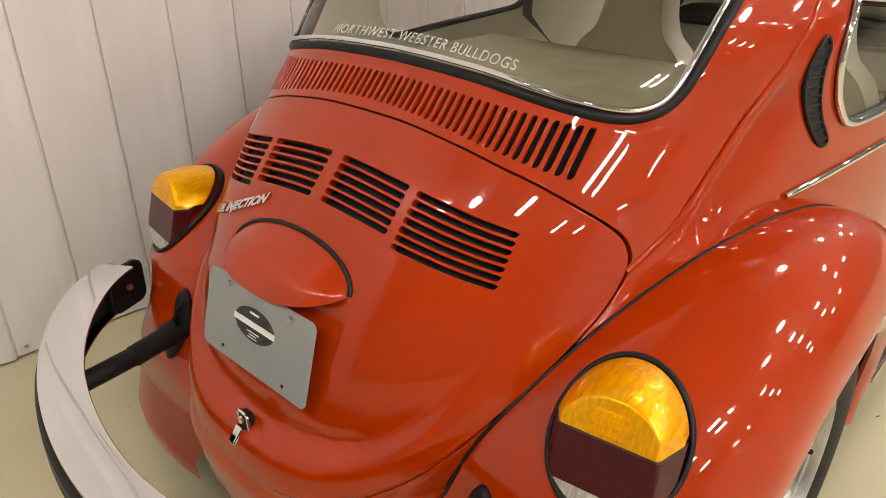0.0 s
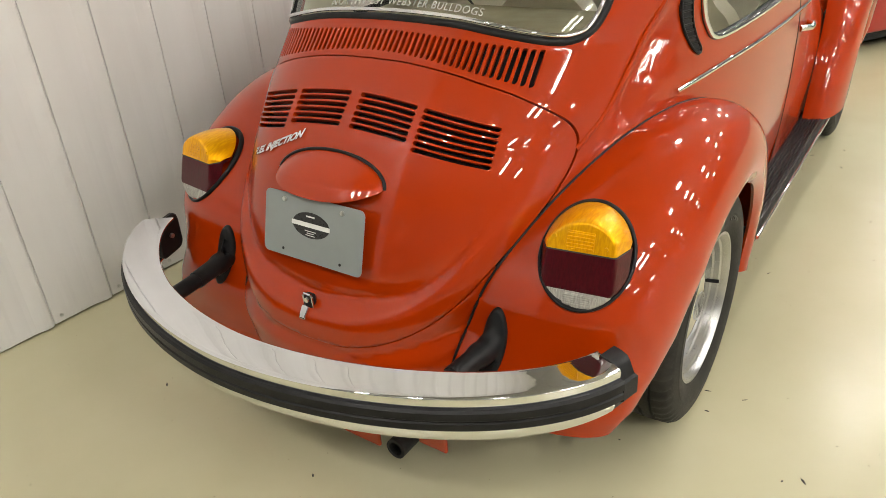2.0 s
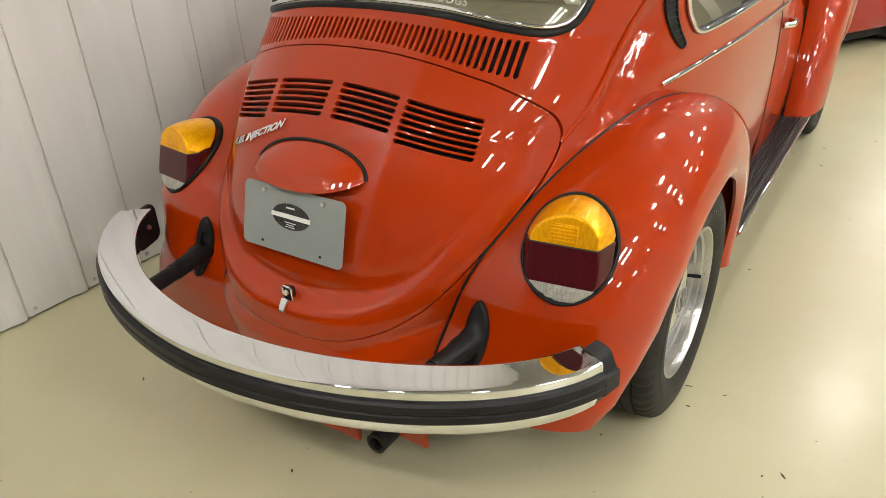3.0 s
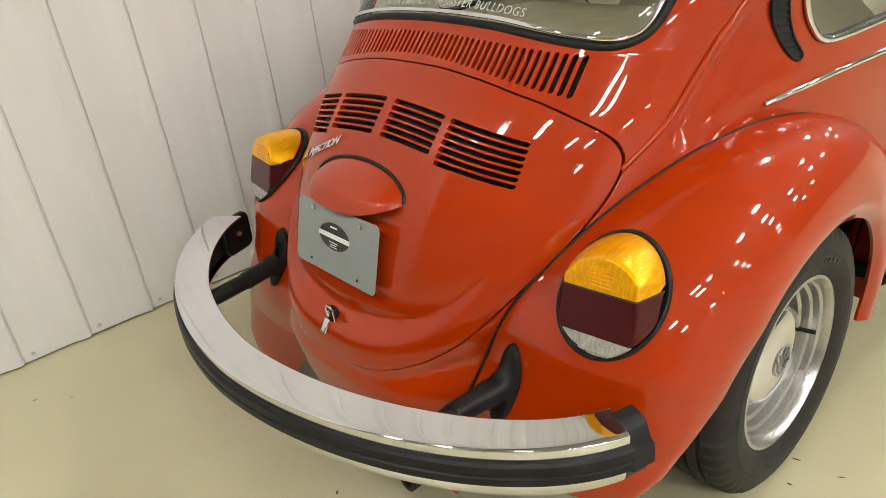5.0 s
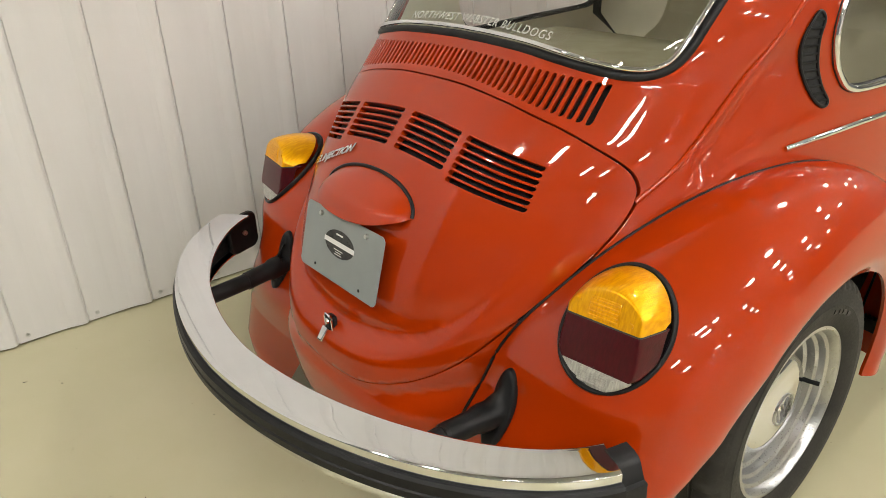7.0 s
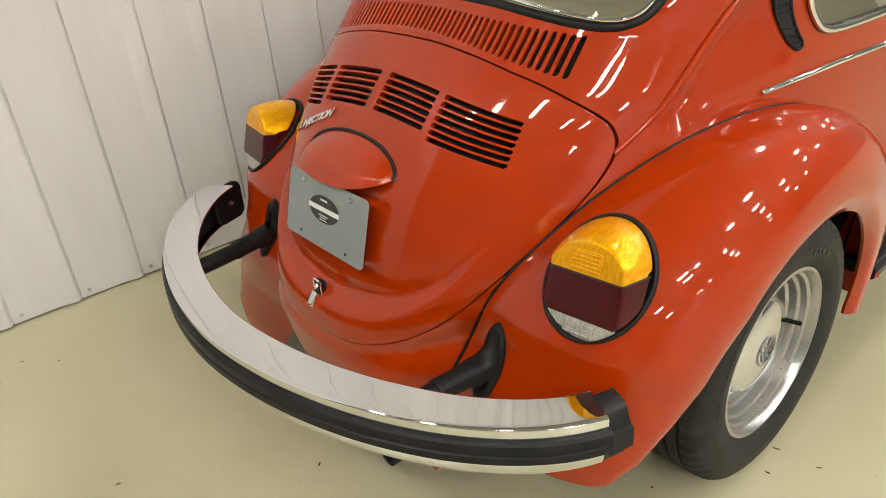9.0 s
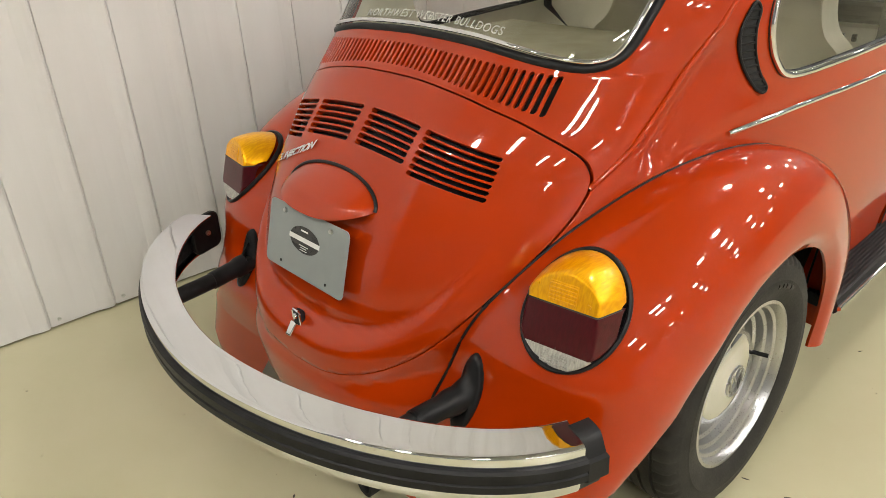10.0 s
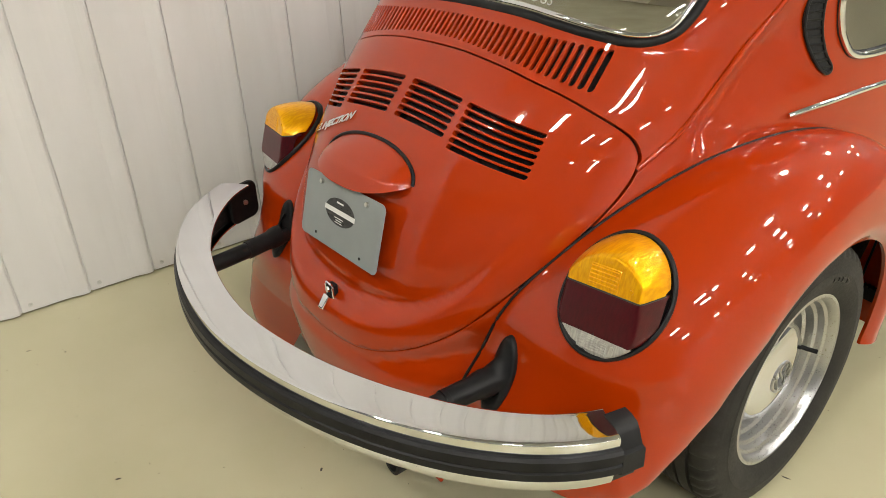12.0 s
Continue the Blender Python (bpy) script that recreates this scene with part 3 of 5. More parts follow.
def ironed(pts, passes):
    """An open line with its wiggles smoothed out and its ends kept."""
    p = np.array(pts, float)
    for _ in range(passes):
        p[1:-1] = 0.25 * p[:-2] + 0.5 * p[1:-1] + 0.25 * p[2:]
    return p


BEAD3 = [tuple(q) for q in ironed(body_chart(0.0, lid_shape)(np.array([q[0] for q in BC]), np.array([q[1] for q in BC]))[0], 8)]
shell_half = [(0.0, float(along(0.30))), from_xz(0.2, 0.30)] + BC + [from_yz(0.95, 0.25), (math.pi / 2, float(along(0.25)))]
shell_half += [(math.pi / 2, float(along(1.5028))), (0.9, float(along(1.5028))), (0.0, float(along(1.5028)))]
shell_outer = both(shell_half)
lid_hole = outline_xz(LID_LINE, 0.0030)
window_hole = outline_xz(WINDOW_LINE)
cowl_holes = [[from_xz(x, z) for x, z in ring] for ring in cowl_slots()]
side_holes = [side_outline(quarter_window(), 1), side_outline(quarter_window(), -1)]
shell = part("body_shell", sheet("body_shell", body_chart(0.0, shell_shape), shell_outer, [lid_hole, window_hole] + cowl_holes + side_holes, 0.0135, 0.014, 0.010), PAINT, car)
lining_outer = both([(0.0, float(along(1.114))), from_xz(0.30, 1.096), from_xz(0.44, 1.076), from_xz(0.50, 1.02), from_xz(0.54, 0.95), from_yz(0.2, 0.85), from_yz(0.7, 0.6), (math.pi / 2, float(along(0.6))), (math.pi / 2, float(along(1.49))), (0.8, float(along(1.49))), (0.0, float(along(1.49)))])
part("interior_lining", sheet("interior_lining", body_chart(-0.024), lining_outer, [outline_xz(WINDOW_LINE, -0.004), side_outline(quarter_window(0.004), 1), side_outline(quarter_window(0.004), -1)], 0.04, 0.0), VINYL, car, "olive beige vinyl lining")

lid_outer = outline_xz(LID_LINE, -0.0022)
lid_holes = [[from_xz(x, z) for x, z in ring] for ring in vent_slots()]
lid = part("engine_lid", sheet("engine_lid", body_chart(0.0015, lid_shape), lid_outer, lid_holes, 0.011, 0.016, 0.008), PAINT, car, "red-orange engine lid with four groups of louvre slots")
# black sheet close behind the lid, its colour stands for the bay's shade
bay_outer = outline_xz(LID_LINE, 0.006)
part("engine_bay_liner", sheet("engine_bay_liner", body_chart(-0.020, lid_shape), bay_outer, [], 0.025, 0.0), BLACK, car, "black sheet standing in for the shade behind the lid slots")
# same for the intake: blackness in place of shade deep in the slots
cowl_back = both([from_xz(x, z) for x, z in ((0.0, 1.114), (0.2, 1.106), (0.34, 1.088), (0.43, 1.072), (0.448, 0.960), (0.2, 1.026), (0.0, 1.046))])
part("air_intake_trough", sheet("air_intake_trough", body_chart(-0.021), cowl_back, [], 0.04, 0.0), BLACK, car, "black sheet standing in for the shade behind the intake slots")


def ring_on_body(outline, lift, shape=None):
    a, s = np.array([p[0] for p in outline]), np.array([p[1] for p in outline])
    p, n = body_chart(lift, shape)(a, s)
    return [tuple(q) for q in p], [tuple(q) for q in n]


def window_trim(name, line_outline_outer, line_outline_inner, glass_outline, owner_name, glass_sink, seal=0.0108, bright=0.0050):
    pane = part(owner_name, sheet(owner_name, body_chart(-glass_sink), glass_outline, [], 0.04, 0.004), GLASS, car, "clear window glass")
    pane.visible_shadow = False
    p, n = ring_on_body(line_outline_outer, -0.005)
    part("rubber_seal", tube("rubber_seal", p, seal, 10, True, 1.0, n), RUBBER, pane, "black rubber window seal")
    p, n = ring_on_body(line_outline_inner, 0.005)
    part("chrome_trim", tube("chrome_trim", p, bright, 10, True, 0.8, n), CHROME, pane, "chrome window trim")
    return pane


rear_window = window_trim("rear", outline_xz(WINDOW_LINE, -0.003), outline_xz(WINDOW_LINE, 0.008), outline_xz(WINDOW_LINE, -0.004), "rear_window", 0.006)
for side in (1, -1):
    window_trim("quarter", side_outline(quarter_window(0.000), side), side_outline(quarter_window(0.001), side), side_outline(quarter_window(0.003), side), "quarter_window", 0.006, 0.0105, 0.0078)


# -- front half of the body, behind the door gaps --
def front_shell(side):
    half_turn, full_turn = side * math.pi / 2, side * math.pi
    screen = [(full_turn, 1.02), (full_turn - side * 0.55, 1.03), (full_turn - side * 0.62, 1.08), (full_turn - side * 0.60, 1.36), (full_turn - side * 0.45, 1.40), (full_turn, 1.41)]
    screen = [(a, float(along(z))) for a, z in screen]
    outer = [(half_turn, float(along(0.28))), (full_turn, float(along(0.28)))] + screen + [(full_turn, float(along(1.5028))), (half_turn, float(along(1.5028)))]
    inner = [(half_turn, float(along(0.5))), (full_turn * 0.9, float(along(0.5))), (full_turn, float(along(0.9)))] + screen + [(full_turn, float(along(1.49))), (half_turn, float(along(1.49)))]
    z0, z1 = float(along(1.035)), float(along(1.345))
    door_window = [(side * (math.pi / 2 + 0.03), z0), (side * (math.pi / 2 + 0.72), z0), (side * (math.pi / 2 + 0.62), z1), (side * (math.pi / 2 + 0.05), z1)]
    part("front_body", sheet("front_body", body_chart(), outer, [door_window], 0.035, 0.012, 0.03), PAINT, car)
    part("interior_lining", sheet("interior_lining", body_chart(-0.018), inner, [door_window], 0.05, 0.0), VINYL, car, "olive beige vinyl lining")
    for nm, ring, whole in (("door_window", door_window, True), ("windscreen", screen, False)):
        pane = part(nm, sheet(nm, body_chart(-0.006), ring, [], 0.05, 0.004), GLASS, car, "clear window glass")
        pane.visible_shadow = False
        p, n = ring_on_body(dense(ring, 0.03, whole), 0.0)
        part("rubber_seal", tube("rubber_seal", p, 0.010, 8, whole, 0.7, n), RUBBER, pane)
        part("chrome_trim", tube("chrome_trim", ring_on_body(dense(ring, 0.03, whole), 0.008)[0], 0.0045, 8, whole, 1.0, n), CHROME, pane)


top_ring = [tuple(body_point(math.pi * (-1 + 2 * i / 48), float(along(1.5028)))) for i in range(48)]
roof = smooth(mesh_of("roof_panel", top_ring + [(x * 0.5, 1.02 + (y - 1.02) * 0.5, z + 0.002) for x, y, z in top_ring], [(i, (i + 1) % 48, 48 + (i + 1) % 48, 48 + i) for i in range(48)] + [tuple(range(48, 96))]), 60)
part("roof_panel", roof, PAINT, car)


for side in (1, -1):
    front_shell(side)
    # the door's shut line is a dark recessed seam along the flank
    seam = [from_yz(y, z, side) for y, z in spline([(1.105, 1.02), (1.118, 0.80), (1.112, 0.60), (1.10, 0.44), (1.06, 0.33), (1.04, 0.30)], 40)]
    p, n = ring_on_body(seam, 0.0005)
    part("door_gap", tube("door_gap", p, 0.0032, 6, False, 0.5, n), BLACK, car, "dark shut line of the door")
    strip = [from_yz(y, z, side) for y, z in spline([(0.02, 0.914), (0.13, 0.924), (0.32, 0.934), (0.65, 0.936), (1.10, 0.936), (1.60, 0.94), (1.9, 0.93)], 60)]
    p, n = ring_on_body(strip, 0.004)
    part("side_moulding", tube("side_moulding", p, 0.0062, 8, False, 0.7, n), CHROME, car, "chrome side moulding")
    hp = [from_yz(y, 0.862, side) for y in (1.15, 1.19, 1.25, 1.29)]
    p, n = ring_on_body(hp, 0.03)
    p[0], p[-1] = ring_on_body(hp[:1], 0.0)[0][0], ring_on_body(hp[-1:], 0.0)[0][0]
    part("door_handle", tube("door_handle", p, 0.011, 10, False, 1.0, n), CHROME, car, "chrome door handle")


# -- fenders: slices round the wheel axle --
AXLE_Z = 0.316


def bulge(a):
    """How far the shoulder stands over the seam, by angle about the axle."""
    return float(np.interp(a, [0, 18, 50, 90, 120, 185], [0.024, 0.052, 0.072, 0.040, 0.020, 0.010]))


def fender(name, axle_y, bead, outer_x, lip, flip=1):
    """Slices from the bead over a full shoulder down to the lip. bead: points of the body's edge; lip: radius and bottom by angle."""
    rows = []
    for x, y, z in bead:
        dy, dz = (y - axle_y) * -flip, z - AXLE_Z
        ang, rad = math.degrees(math.atan2(dz, dy)), math.hypot(dy, dz)
        ang += 360 if ang < -90 else 0
        ox, lr, belly = outer_x(ang), lip(ang, rad), 0.0
        c = radians(ang)
        prof = []
        mid = min(rad - 0.02, lr + max(0.035, 0.2 * (rad - lr)))
        P0, P1, P2, P3 = (x, rad), (x + 0.66 * (ox - x), rad + bulge(ang)), (ox, mid + 0.55 * (rad - mid)), (ox, mid)
        for i in range(25):
            t = i / 24
            b = ((1 - t) ** 3, 3 * t * (1 - t) ** 2, 3 * t * t * (1 - t), t**3)
            prof.append((sum(w * p[0] for w, p in zip(b, (P0, P1, P2, P3))), sum(w * p[1] for w, p in zip(b, (P0, P1, P2, P3)))))
        for i in range(1, 7):
            t = i / 6
            prof.append((ox - 0.014 * t * t, mid + (lr - mid) * t))
        prof += [(ox - 0.018, lr - 0.006), (ox - 0.026, lr - 0.004), (ox - 0.030, lr + 0.012)]
        rows.append([(px, axle_y - flip * r * math.cos(c), AXLE_Z + r * math.sin(c)) for px, r in prof])
    n = len(rows[0])
    verts = [v for r in rows for v in r]
    faces = [(i * n + k, i * n + k + 1, (i + 1) * n + k + 1, (i + 1) * n + k) for i in range(len(rows) - 1) for k in range(n - 1)]
    return smooth(mesh_of(name, verts, faces), 50)


LAMP_C = Vector((0.585, -0.470, 0.690))
LAMP_N = Vector((0.20, -0.89, 0.41)).normalized()
LAMP_U = Vector((0.97, 0.20, -0.02))
LAMP_U = (LAMP_U - LAMP_N * LAMP_U.dot(LAMP_N)).normalized()
LAMP_V = LAMP_N.cross(LAMP_U)
if LAMP_V.z < 0:
    LAMP_V = -LAMP_V
LA, LB = 0.095, 0.112


def seat_height(u, v):
    """Height of the fender under the lamp, which slopes more than the lamp's face."""
    return 0.0185 - 0.003 * u - 0.395 * v + 0.87 * u * v - 1.48 * u * u - 1.20 * v * v


def rear_outer(a):
    return float(np.interp(a, [-6, -3, 0, 6, 14, 25, 45, 80, 120, 150, 185], [0.56, 0.63, 0.69, 0.728, 0.748, 0.767, 0.783, 0.788, 0.784, 0.768, 0.745]))


def rear_lip(a, rad):
    return float(np.interp(a, [-2, 5, 12, 22, 40, 90, 140, 170, 185], [0.56, 0.50, 0.45, 0.405, 0.385, 0.378, 0.380, 0.388, 0.392]))


rear_fender = part("rear_fender", fender("rear_fender", 0.0, [q for q in BEAD3 if q[1] > 0 or q[2] > 0.325], rear_outer, rear_lip), PAINT, car)
# the other rear fender hangs lower and fuller at its tail
low_tail = [(0.343, -0.680, 0.13), (0.343, -0.686, 0.18)] + [q for q in BEAD3 if q[1] > 0 or q[2] > 0.235]
left_fender = fender("rear_fender", 0.0, low_tail, lambda a: max(rear_outer(a), float(np.interp(a, [-16, -6, 2, 12], [0.700, 0.712, 0.724, 0.742]))), lambda a, rad: max(rear_lip(a, rad), float(np.interp(a, [-16, -4, 6, 12], [0.62, 0.58, 0.51, 0.45]))))
left_fender.transform(Matrix.Diagonal((-1, 1, 1, 1)))
left_fender.flip_normals()
part("rear_fender", left_fender, PAINT, car)
bead_tube = part("fender_beading", tube("fender_beading", [tuple(q) for q in ironed(ring_on_body(BC, 0.0025, lid_shape)[0], 8)], 0.0032, 8), RUBBER, car, "black beading between fender and body")
mirrored(bead_tube)
FRONT_AXLE = 2.42
FRONT_BEAD = [(0.655, 1.72, 0.28), (0.655, 1.78, 0.42), (0.652, 1.86, 0.58), (0.64, 1.97, 0.72), (0.61, 2.12, 0.83), (0.57, 2.32, 0.88), (0.50, 2.55, 0.86), (0.42, 2.76, 0.78), (0.36, 2.92, 0.66), (0.33, 3.00, 0.52), (0.33, 3.02, 0.38)]
front_fender = part("front_fender", fender("front_fender", FRONT_AXLE, [tuple(p) for p in spline(FRONT_BEAD, 70)], lambda a: float(np.interp(a, [-10, 20, 60, 120, 160, 190], [0.70, 0.75, 0.782, 0.793, 0.793, 0.786])), lambda a, r: float(np.interp(a, [-10, 10, 40, 140, 185], [0.50, 0.42, 0.39, 0.39, 0.40])), -1), PAINT, car)
mirrored(front_fender)


# -- wheels --
def tyre_mesh(profile):
    """A tyre with cross grooves cut into its shoulders."""
    me = revolve("tyre", profile, (0, 0, 0), 216, 30)
    for v in me.vertices:
        r = math.hypot(v.co.y, v.co.z)
        k = round(math.degrees(math.atan2(v.co.z, v.co.y)) / (360 / 216))
        if k % 4 == 0 and r > 0.292 and abs(v.co.x) > 0.0345:
            f = (r - 0.006) / r
            v.co.y *= f
            v.co.z *= f
    return me


def wheel(y, side):
    w = part("wheel", revolve("wheel", [(-0.060, 0.146), (-0.018, 0.146), (-0.010, 0.155), (0.008, 0.158), (0.013, 0.166), (0.030, 0.169), (0.034, 0.177), (0.048, 0.180), (0.052, 0.187), (0.064, 0.190), (0.071, 0.197), (0.070, 0.204), (0.060, 0.203), (0.055, 0.196), (-0.06, 0.196)], (0, 0, 0), 72), STEEL, car, "silver steel wheel")
    dish = revolve("wheel_disc", [(-0.012, 0.152), (-0.020, 0.146), (-0.022, 0.136), (-0.010, 0.126), (0.006, 0.116), (0.008, 0.0)], (0, 0, 0), 64)
    part("wheel_disc", dish, STEEL, w)
    tp = [(-0.055, 0.196), (-0.070, 0.215), (-0.080, 0.25), (-0.078, 0.285), (-0.068, 0.307), (-0.055, 0.315), (-0.035, 0.3175), (-0.034, 0.311), (-0.028, 0.311), (-0.027, 0.318), (-0.004, 0.319), (-0.003, 0.312), (0.003, 0.312), (0.004, 0.319), (0.027, 0.318), (0.028, 0.311), (0.034, 0.311), (0.035, 0.3175), (0.055, 0.315), (0.068, 0.307), (0.0755, 0.295), (0.0775, 0.288), (0.0800, 0.284), (0.081, 0.26), (0.0835, 0.256), (0.083, 0.236), (0.079, 0.225), (0.074, 0.211), (0.070, 0.204), (0.055, 0.198)]
    part("tyre", tyre_mesh(tp), TYRE, w, "black rubber tyre")
    cap = revolve("hub_cap", [(0.004, 0.116), (0.016, 0.119), (0.027, 0.116), (0.036, 0.106), (0.042, 0.090), (0.0455, 0.070), (0.0475, 0.045), (0.048, 0.0)], (0, 0, 0), 64, 60)
    cap = part("hub_cap", cap, CHROME, w, "polished chrome hub cap")
    part("valve", tube("valve", [(-0.005, 0.126, 0.004), (0.040, 0.132, 0.004), (0.060, 0.138, 0.004)], 0.0055, 8), RUBBER, w, "black rubber tyre valve")
    ring = [(0.0490, 0.036 * math.cos(i * math.pi / 20), 0.036 * math.sin(i * math.pi / 20)) for i in range(40)]
    part("emblem_ring", tube("emblem_ring", ring, 0.0028, 6, True), STEEL, w, "embossed round emblem")
    for bar in (((0.0492, -0.016, 0.026), (0.0494, 0.0, -0.002), (0.0492, 0.016, 0.026)), ((0.0492, -0.026, 0.012), (0.0494, -0.012, -0.026), (0.0494, 0.0, -0.004), (0.0494, 0.012, -0.026), (0.0492, 0.026, 0.012))):
        part("emblem_bar", tube("emblem_bar", bar, 0.0026, 6), STEEL, w)
    for a0, a1 in ((54, 58), (60, 65), (67, 70), (73, 76)):
        arc = [(0.0832, 0.243 * math.cos(radians(a0 + (a1 - a0) * i / 5)), 0.243 * math.sin(radians(a0 + (a1 - a0) * i / 5))) for i in range(6)]
        part("sidewall_bar", tube("sidewall_bar", arc, 0.006, 6, False, 0.3, [(1, 0, 0)] * 6), RUBBER, w)
    w.matrix_basis = pose(side * (0.677 if y < 1 else 0.650), y, AXLE_Z, 0, 0, 0 if side > 0 else 180)
    return w


for y in (0.0, FRONT_AXLE):
    for side in (1, -1):
        wheel(y, side)
under = box(1.16, 3.3, 0.16, 0.03, at=(0, 1.12, 0.30))
part("underbody", under, BLACK, car, "black underbody")
for side in (1, -1):
    tray = box(0.16, 0.86, 0.40, 0.04, at=(side * 0.52, 0.0, 0.56))
    part("wheel_housing", tray, BLACK, car, "dark wheel housing")


# -- running boards --
def running_board(side):
    prof = [(0.620, 0.255), (0.735, 0.243), (0.742, 0.250), (0.742, 0.272), (0.735, 0.283)]
    ribs = []
    for k in range(9):
        u = 0.728 - k * 0.011
        ribs += [(u, 0.284), (u - 0.003, 0.289), (u - 0.006, 0.289), (u - 0.009, 0.284)]
    prof += ribs + [(0.622, 0.287)]
    ys = [0.56, 0.66, 1.2, 1.78, 1.84]
    verts, faces, n = [], [], len(prof)
    for y in ys:
        verts += [(side * x, y, z) for x, z in prof]
    for i in range(len(ys) - 1):
        faces += [(i * n + k, i * n + (k + 1) % n, (i + 1) * n + (k + 1) % n, (i + 1) * n + k) for k in range(n)]
    faces += [tuple(range(n)), tuple(range((len(ys) - 1) * n, len(ys) * n))]
    rb = part("running_board", mesh_of("running_board", verts, faces), RUBBER, car, "ribbed black rubber running board")
    part("edge_trim", tube("edge_trim", [(side * 0.745, 0.56, 0.262), (side * 0.745, 1.84, 0.262)], 0.007, 8), CHROME, rb, "bright edge trim")


running_board(1)
running_board(-1)


# -- rear bumper --
def rounded_pad(length, tall, r, thick):
    """An upright plate along y with rounded corners and eased edges."""
    bm = bmesh.new()
    ring = []
    for sy, sz, a0 in ((1, 1, 0), (-1, 1, 90), (-1, -1, 180), (1, -1, 270)):
        for a in range(0, 91, 15):
            t = radians(a0 + a)
            ring.append((sy * (length / 2 - r) + r * math.cos(t), sz * (tall / 2 - r) + r * math.sin(t)))
    rows = []
    for x, k in ((-thick / 2, 0.93), (-thick / 2 + 0.004, 1.0), (thick / 2 - 0.004, 1.0), (thick / 2, 0.93)):
        rows.append([bm.verts.new((x, y * k, z * k)) for y, z in ring])
    for lo, hi in zip(rows[:-1], rows[1:]):
        for i in range(len(ring)):
            q = (i + 1) % len(ring)
            bm.faces.new((lo[i], lo[q], hi[q], hi[i]))
    bm.faces.new(rows[0])
    bm.faces.new(rows[-1])
    bmesh.ops.recalc_face_normals(bm, faces=bm.faces)
    return bm


def bumper_path(th):
    a, deep, n = 0.744, 0.44, 1.85
    s, c = math.sin(th), math.cos(th)
    return Vector((-0.012 + math.copysign(a * abs(s) ** (2 / n), s), -0.55 - deep * abs(c) ** (2 / n), 0))


def path_range(t0, t1, n):
    pts = [bumper_path(t0 + (t1 - t0) * i / 1500) for i in range(1501)]
    cum = np.concatenate([[0], np.cumsum([(b - a).length for a, b in zip(pts[:-1], pts[1:])])])
    return [Vector([float(np.interp(w, cum, [p[k] for p in pts])) for k in range(3)]) for w in np.linspace(0, cum[-1], n)]


def sweep(name, pts, prof, angle=40, caps=True, ledge=None):
    verts, faces, n = [], [], len(prof)
    for i, p in enumerate(pts):
        k = ledge(p) if ledge else 1.0
        d = (pts[min(i + 1, len(pts) - 1)] - pts[max(i - 1, 0)]).normalized()
        out = Vector((d.y, -d.x, 0))
        verts += [p + out * (a * (1 + (k - 1) * min(1.0, max(0.0, -a / 0.060)))) + Vector((0, 0, z)) for a, z in prof]
    for i in range(len(pts) - 1):
        faces += [(i * n + k, i * n + (k + 1) % n, (i + 1) * n + (k + 1) % n, (i + 1) * n + k) for k in range(n)]
    if caps:
        faces += [tuple(range(n)), tuple(range((len(pts) - 1) * n, len(pts) * n))]
    return smooth(mesh_of(name, verts, faces), angle)


def ledge_taper(p):
    return float(np.interp(p.x, [-0.74, -0.60, -0.35, 0.0, 0.45, 0.70], [1.40, 1.34, 1.10, 1.0, 0.97, 0.82]))


FENDER_TREE = BVHTree.FromPolygons([v.co for v in rear_fender.data.vertices], [tuple(f.vertices) for f in rear_fender.data.polygons])
BOOT_X, BOOT_Z = 0.436, 0.500


def fender_back(x, z):
    """How far back the right rear fender's skin lies at that x and height."""
    hit = FENDER_TREE.ray_cast(Vector((x, -2.0, z)), Vector((0, 1, 0)))[0]
    return hit.y if hit else -0.60


END, END_LEFT = radians(78.3), radians(75.5)
outer_face = spline([(-0.0600, 0.5570), (-0.0595, 0.5592), (-0.0565, 0.5602), (-0.0480, 0.5594), (-0.0360, 0.5581), (-0.0240, 0.5568), (-0.0120, 0.5555), (0.0030, 0.5538), (0.0120, 0.5526), (0.0158, 0.5512), (0.0176, 0.5480), (0.0178, 0.5390), (0.0172, 0.5300), (0.0160, 0.5222), (0.0115, 0.5140)], 84)
lower_face = spline([(0.006, 0.486), (0.0085, 0.474), (0.009, 0.462), (0.006, 0.448), (0.000, 0.437), (-0.010, 0.431), (-0.024, 0.429)], 24)
blade = [tuple(q) for q in outer_face] + [tuple(q) for q in lower_face] + [(-0.024, 0.433), (-0.006, 0.442), (-0.002, 0.500), (-0.003, 0.520), (-0.014, 0.5400), (-0.034, 0.5480), (-0.056, 0.5560)]
bumper = part("rear_bumper", sweep("rear_bumper", path_range(-END_LEFT, END, 160), blade, 50, True, ledge_taper), CHROME, car, "polished chrome rear bumper")
lining = [(-0.0062, 0.440), (-0.0062, 0.527), (-0.0130, 0.5385), (-0.0345, 0.5465), (-0.0565, 0.5545), (-0.0600, 0.5535), (-0.036, 0.5440), (-0.0150, 0.5350), (-0.0090, 0.525), (-0.0090, 0.44)]
part("bumper_back", sweep("bumper_back", path_range(-END_LEFT, END, 90), lining, 40, True, ledge_taper), BLACK, bumper, "black painted back of the bumper")
strip = [(0.003, 0.5280), (0.0215, 0.5275), (0.0268, 0.5225), (0.0277, 0.507), (0.0240, 0.5035), (0.0240, 0.5005), (0.0275, 0.498), (0.0275, 0.484), (0.0215, 0.4775), (0.003, 0.476)]
part("rubber_strip", sweep("rubber_strip", path_range(-END_LEFT - 0.01, END + 0.01, 90), strip, 35), RUBBER, bumper, "black rubber impact strip")
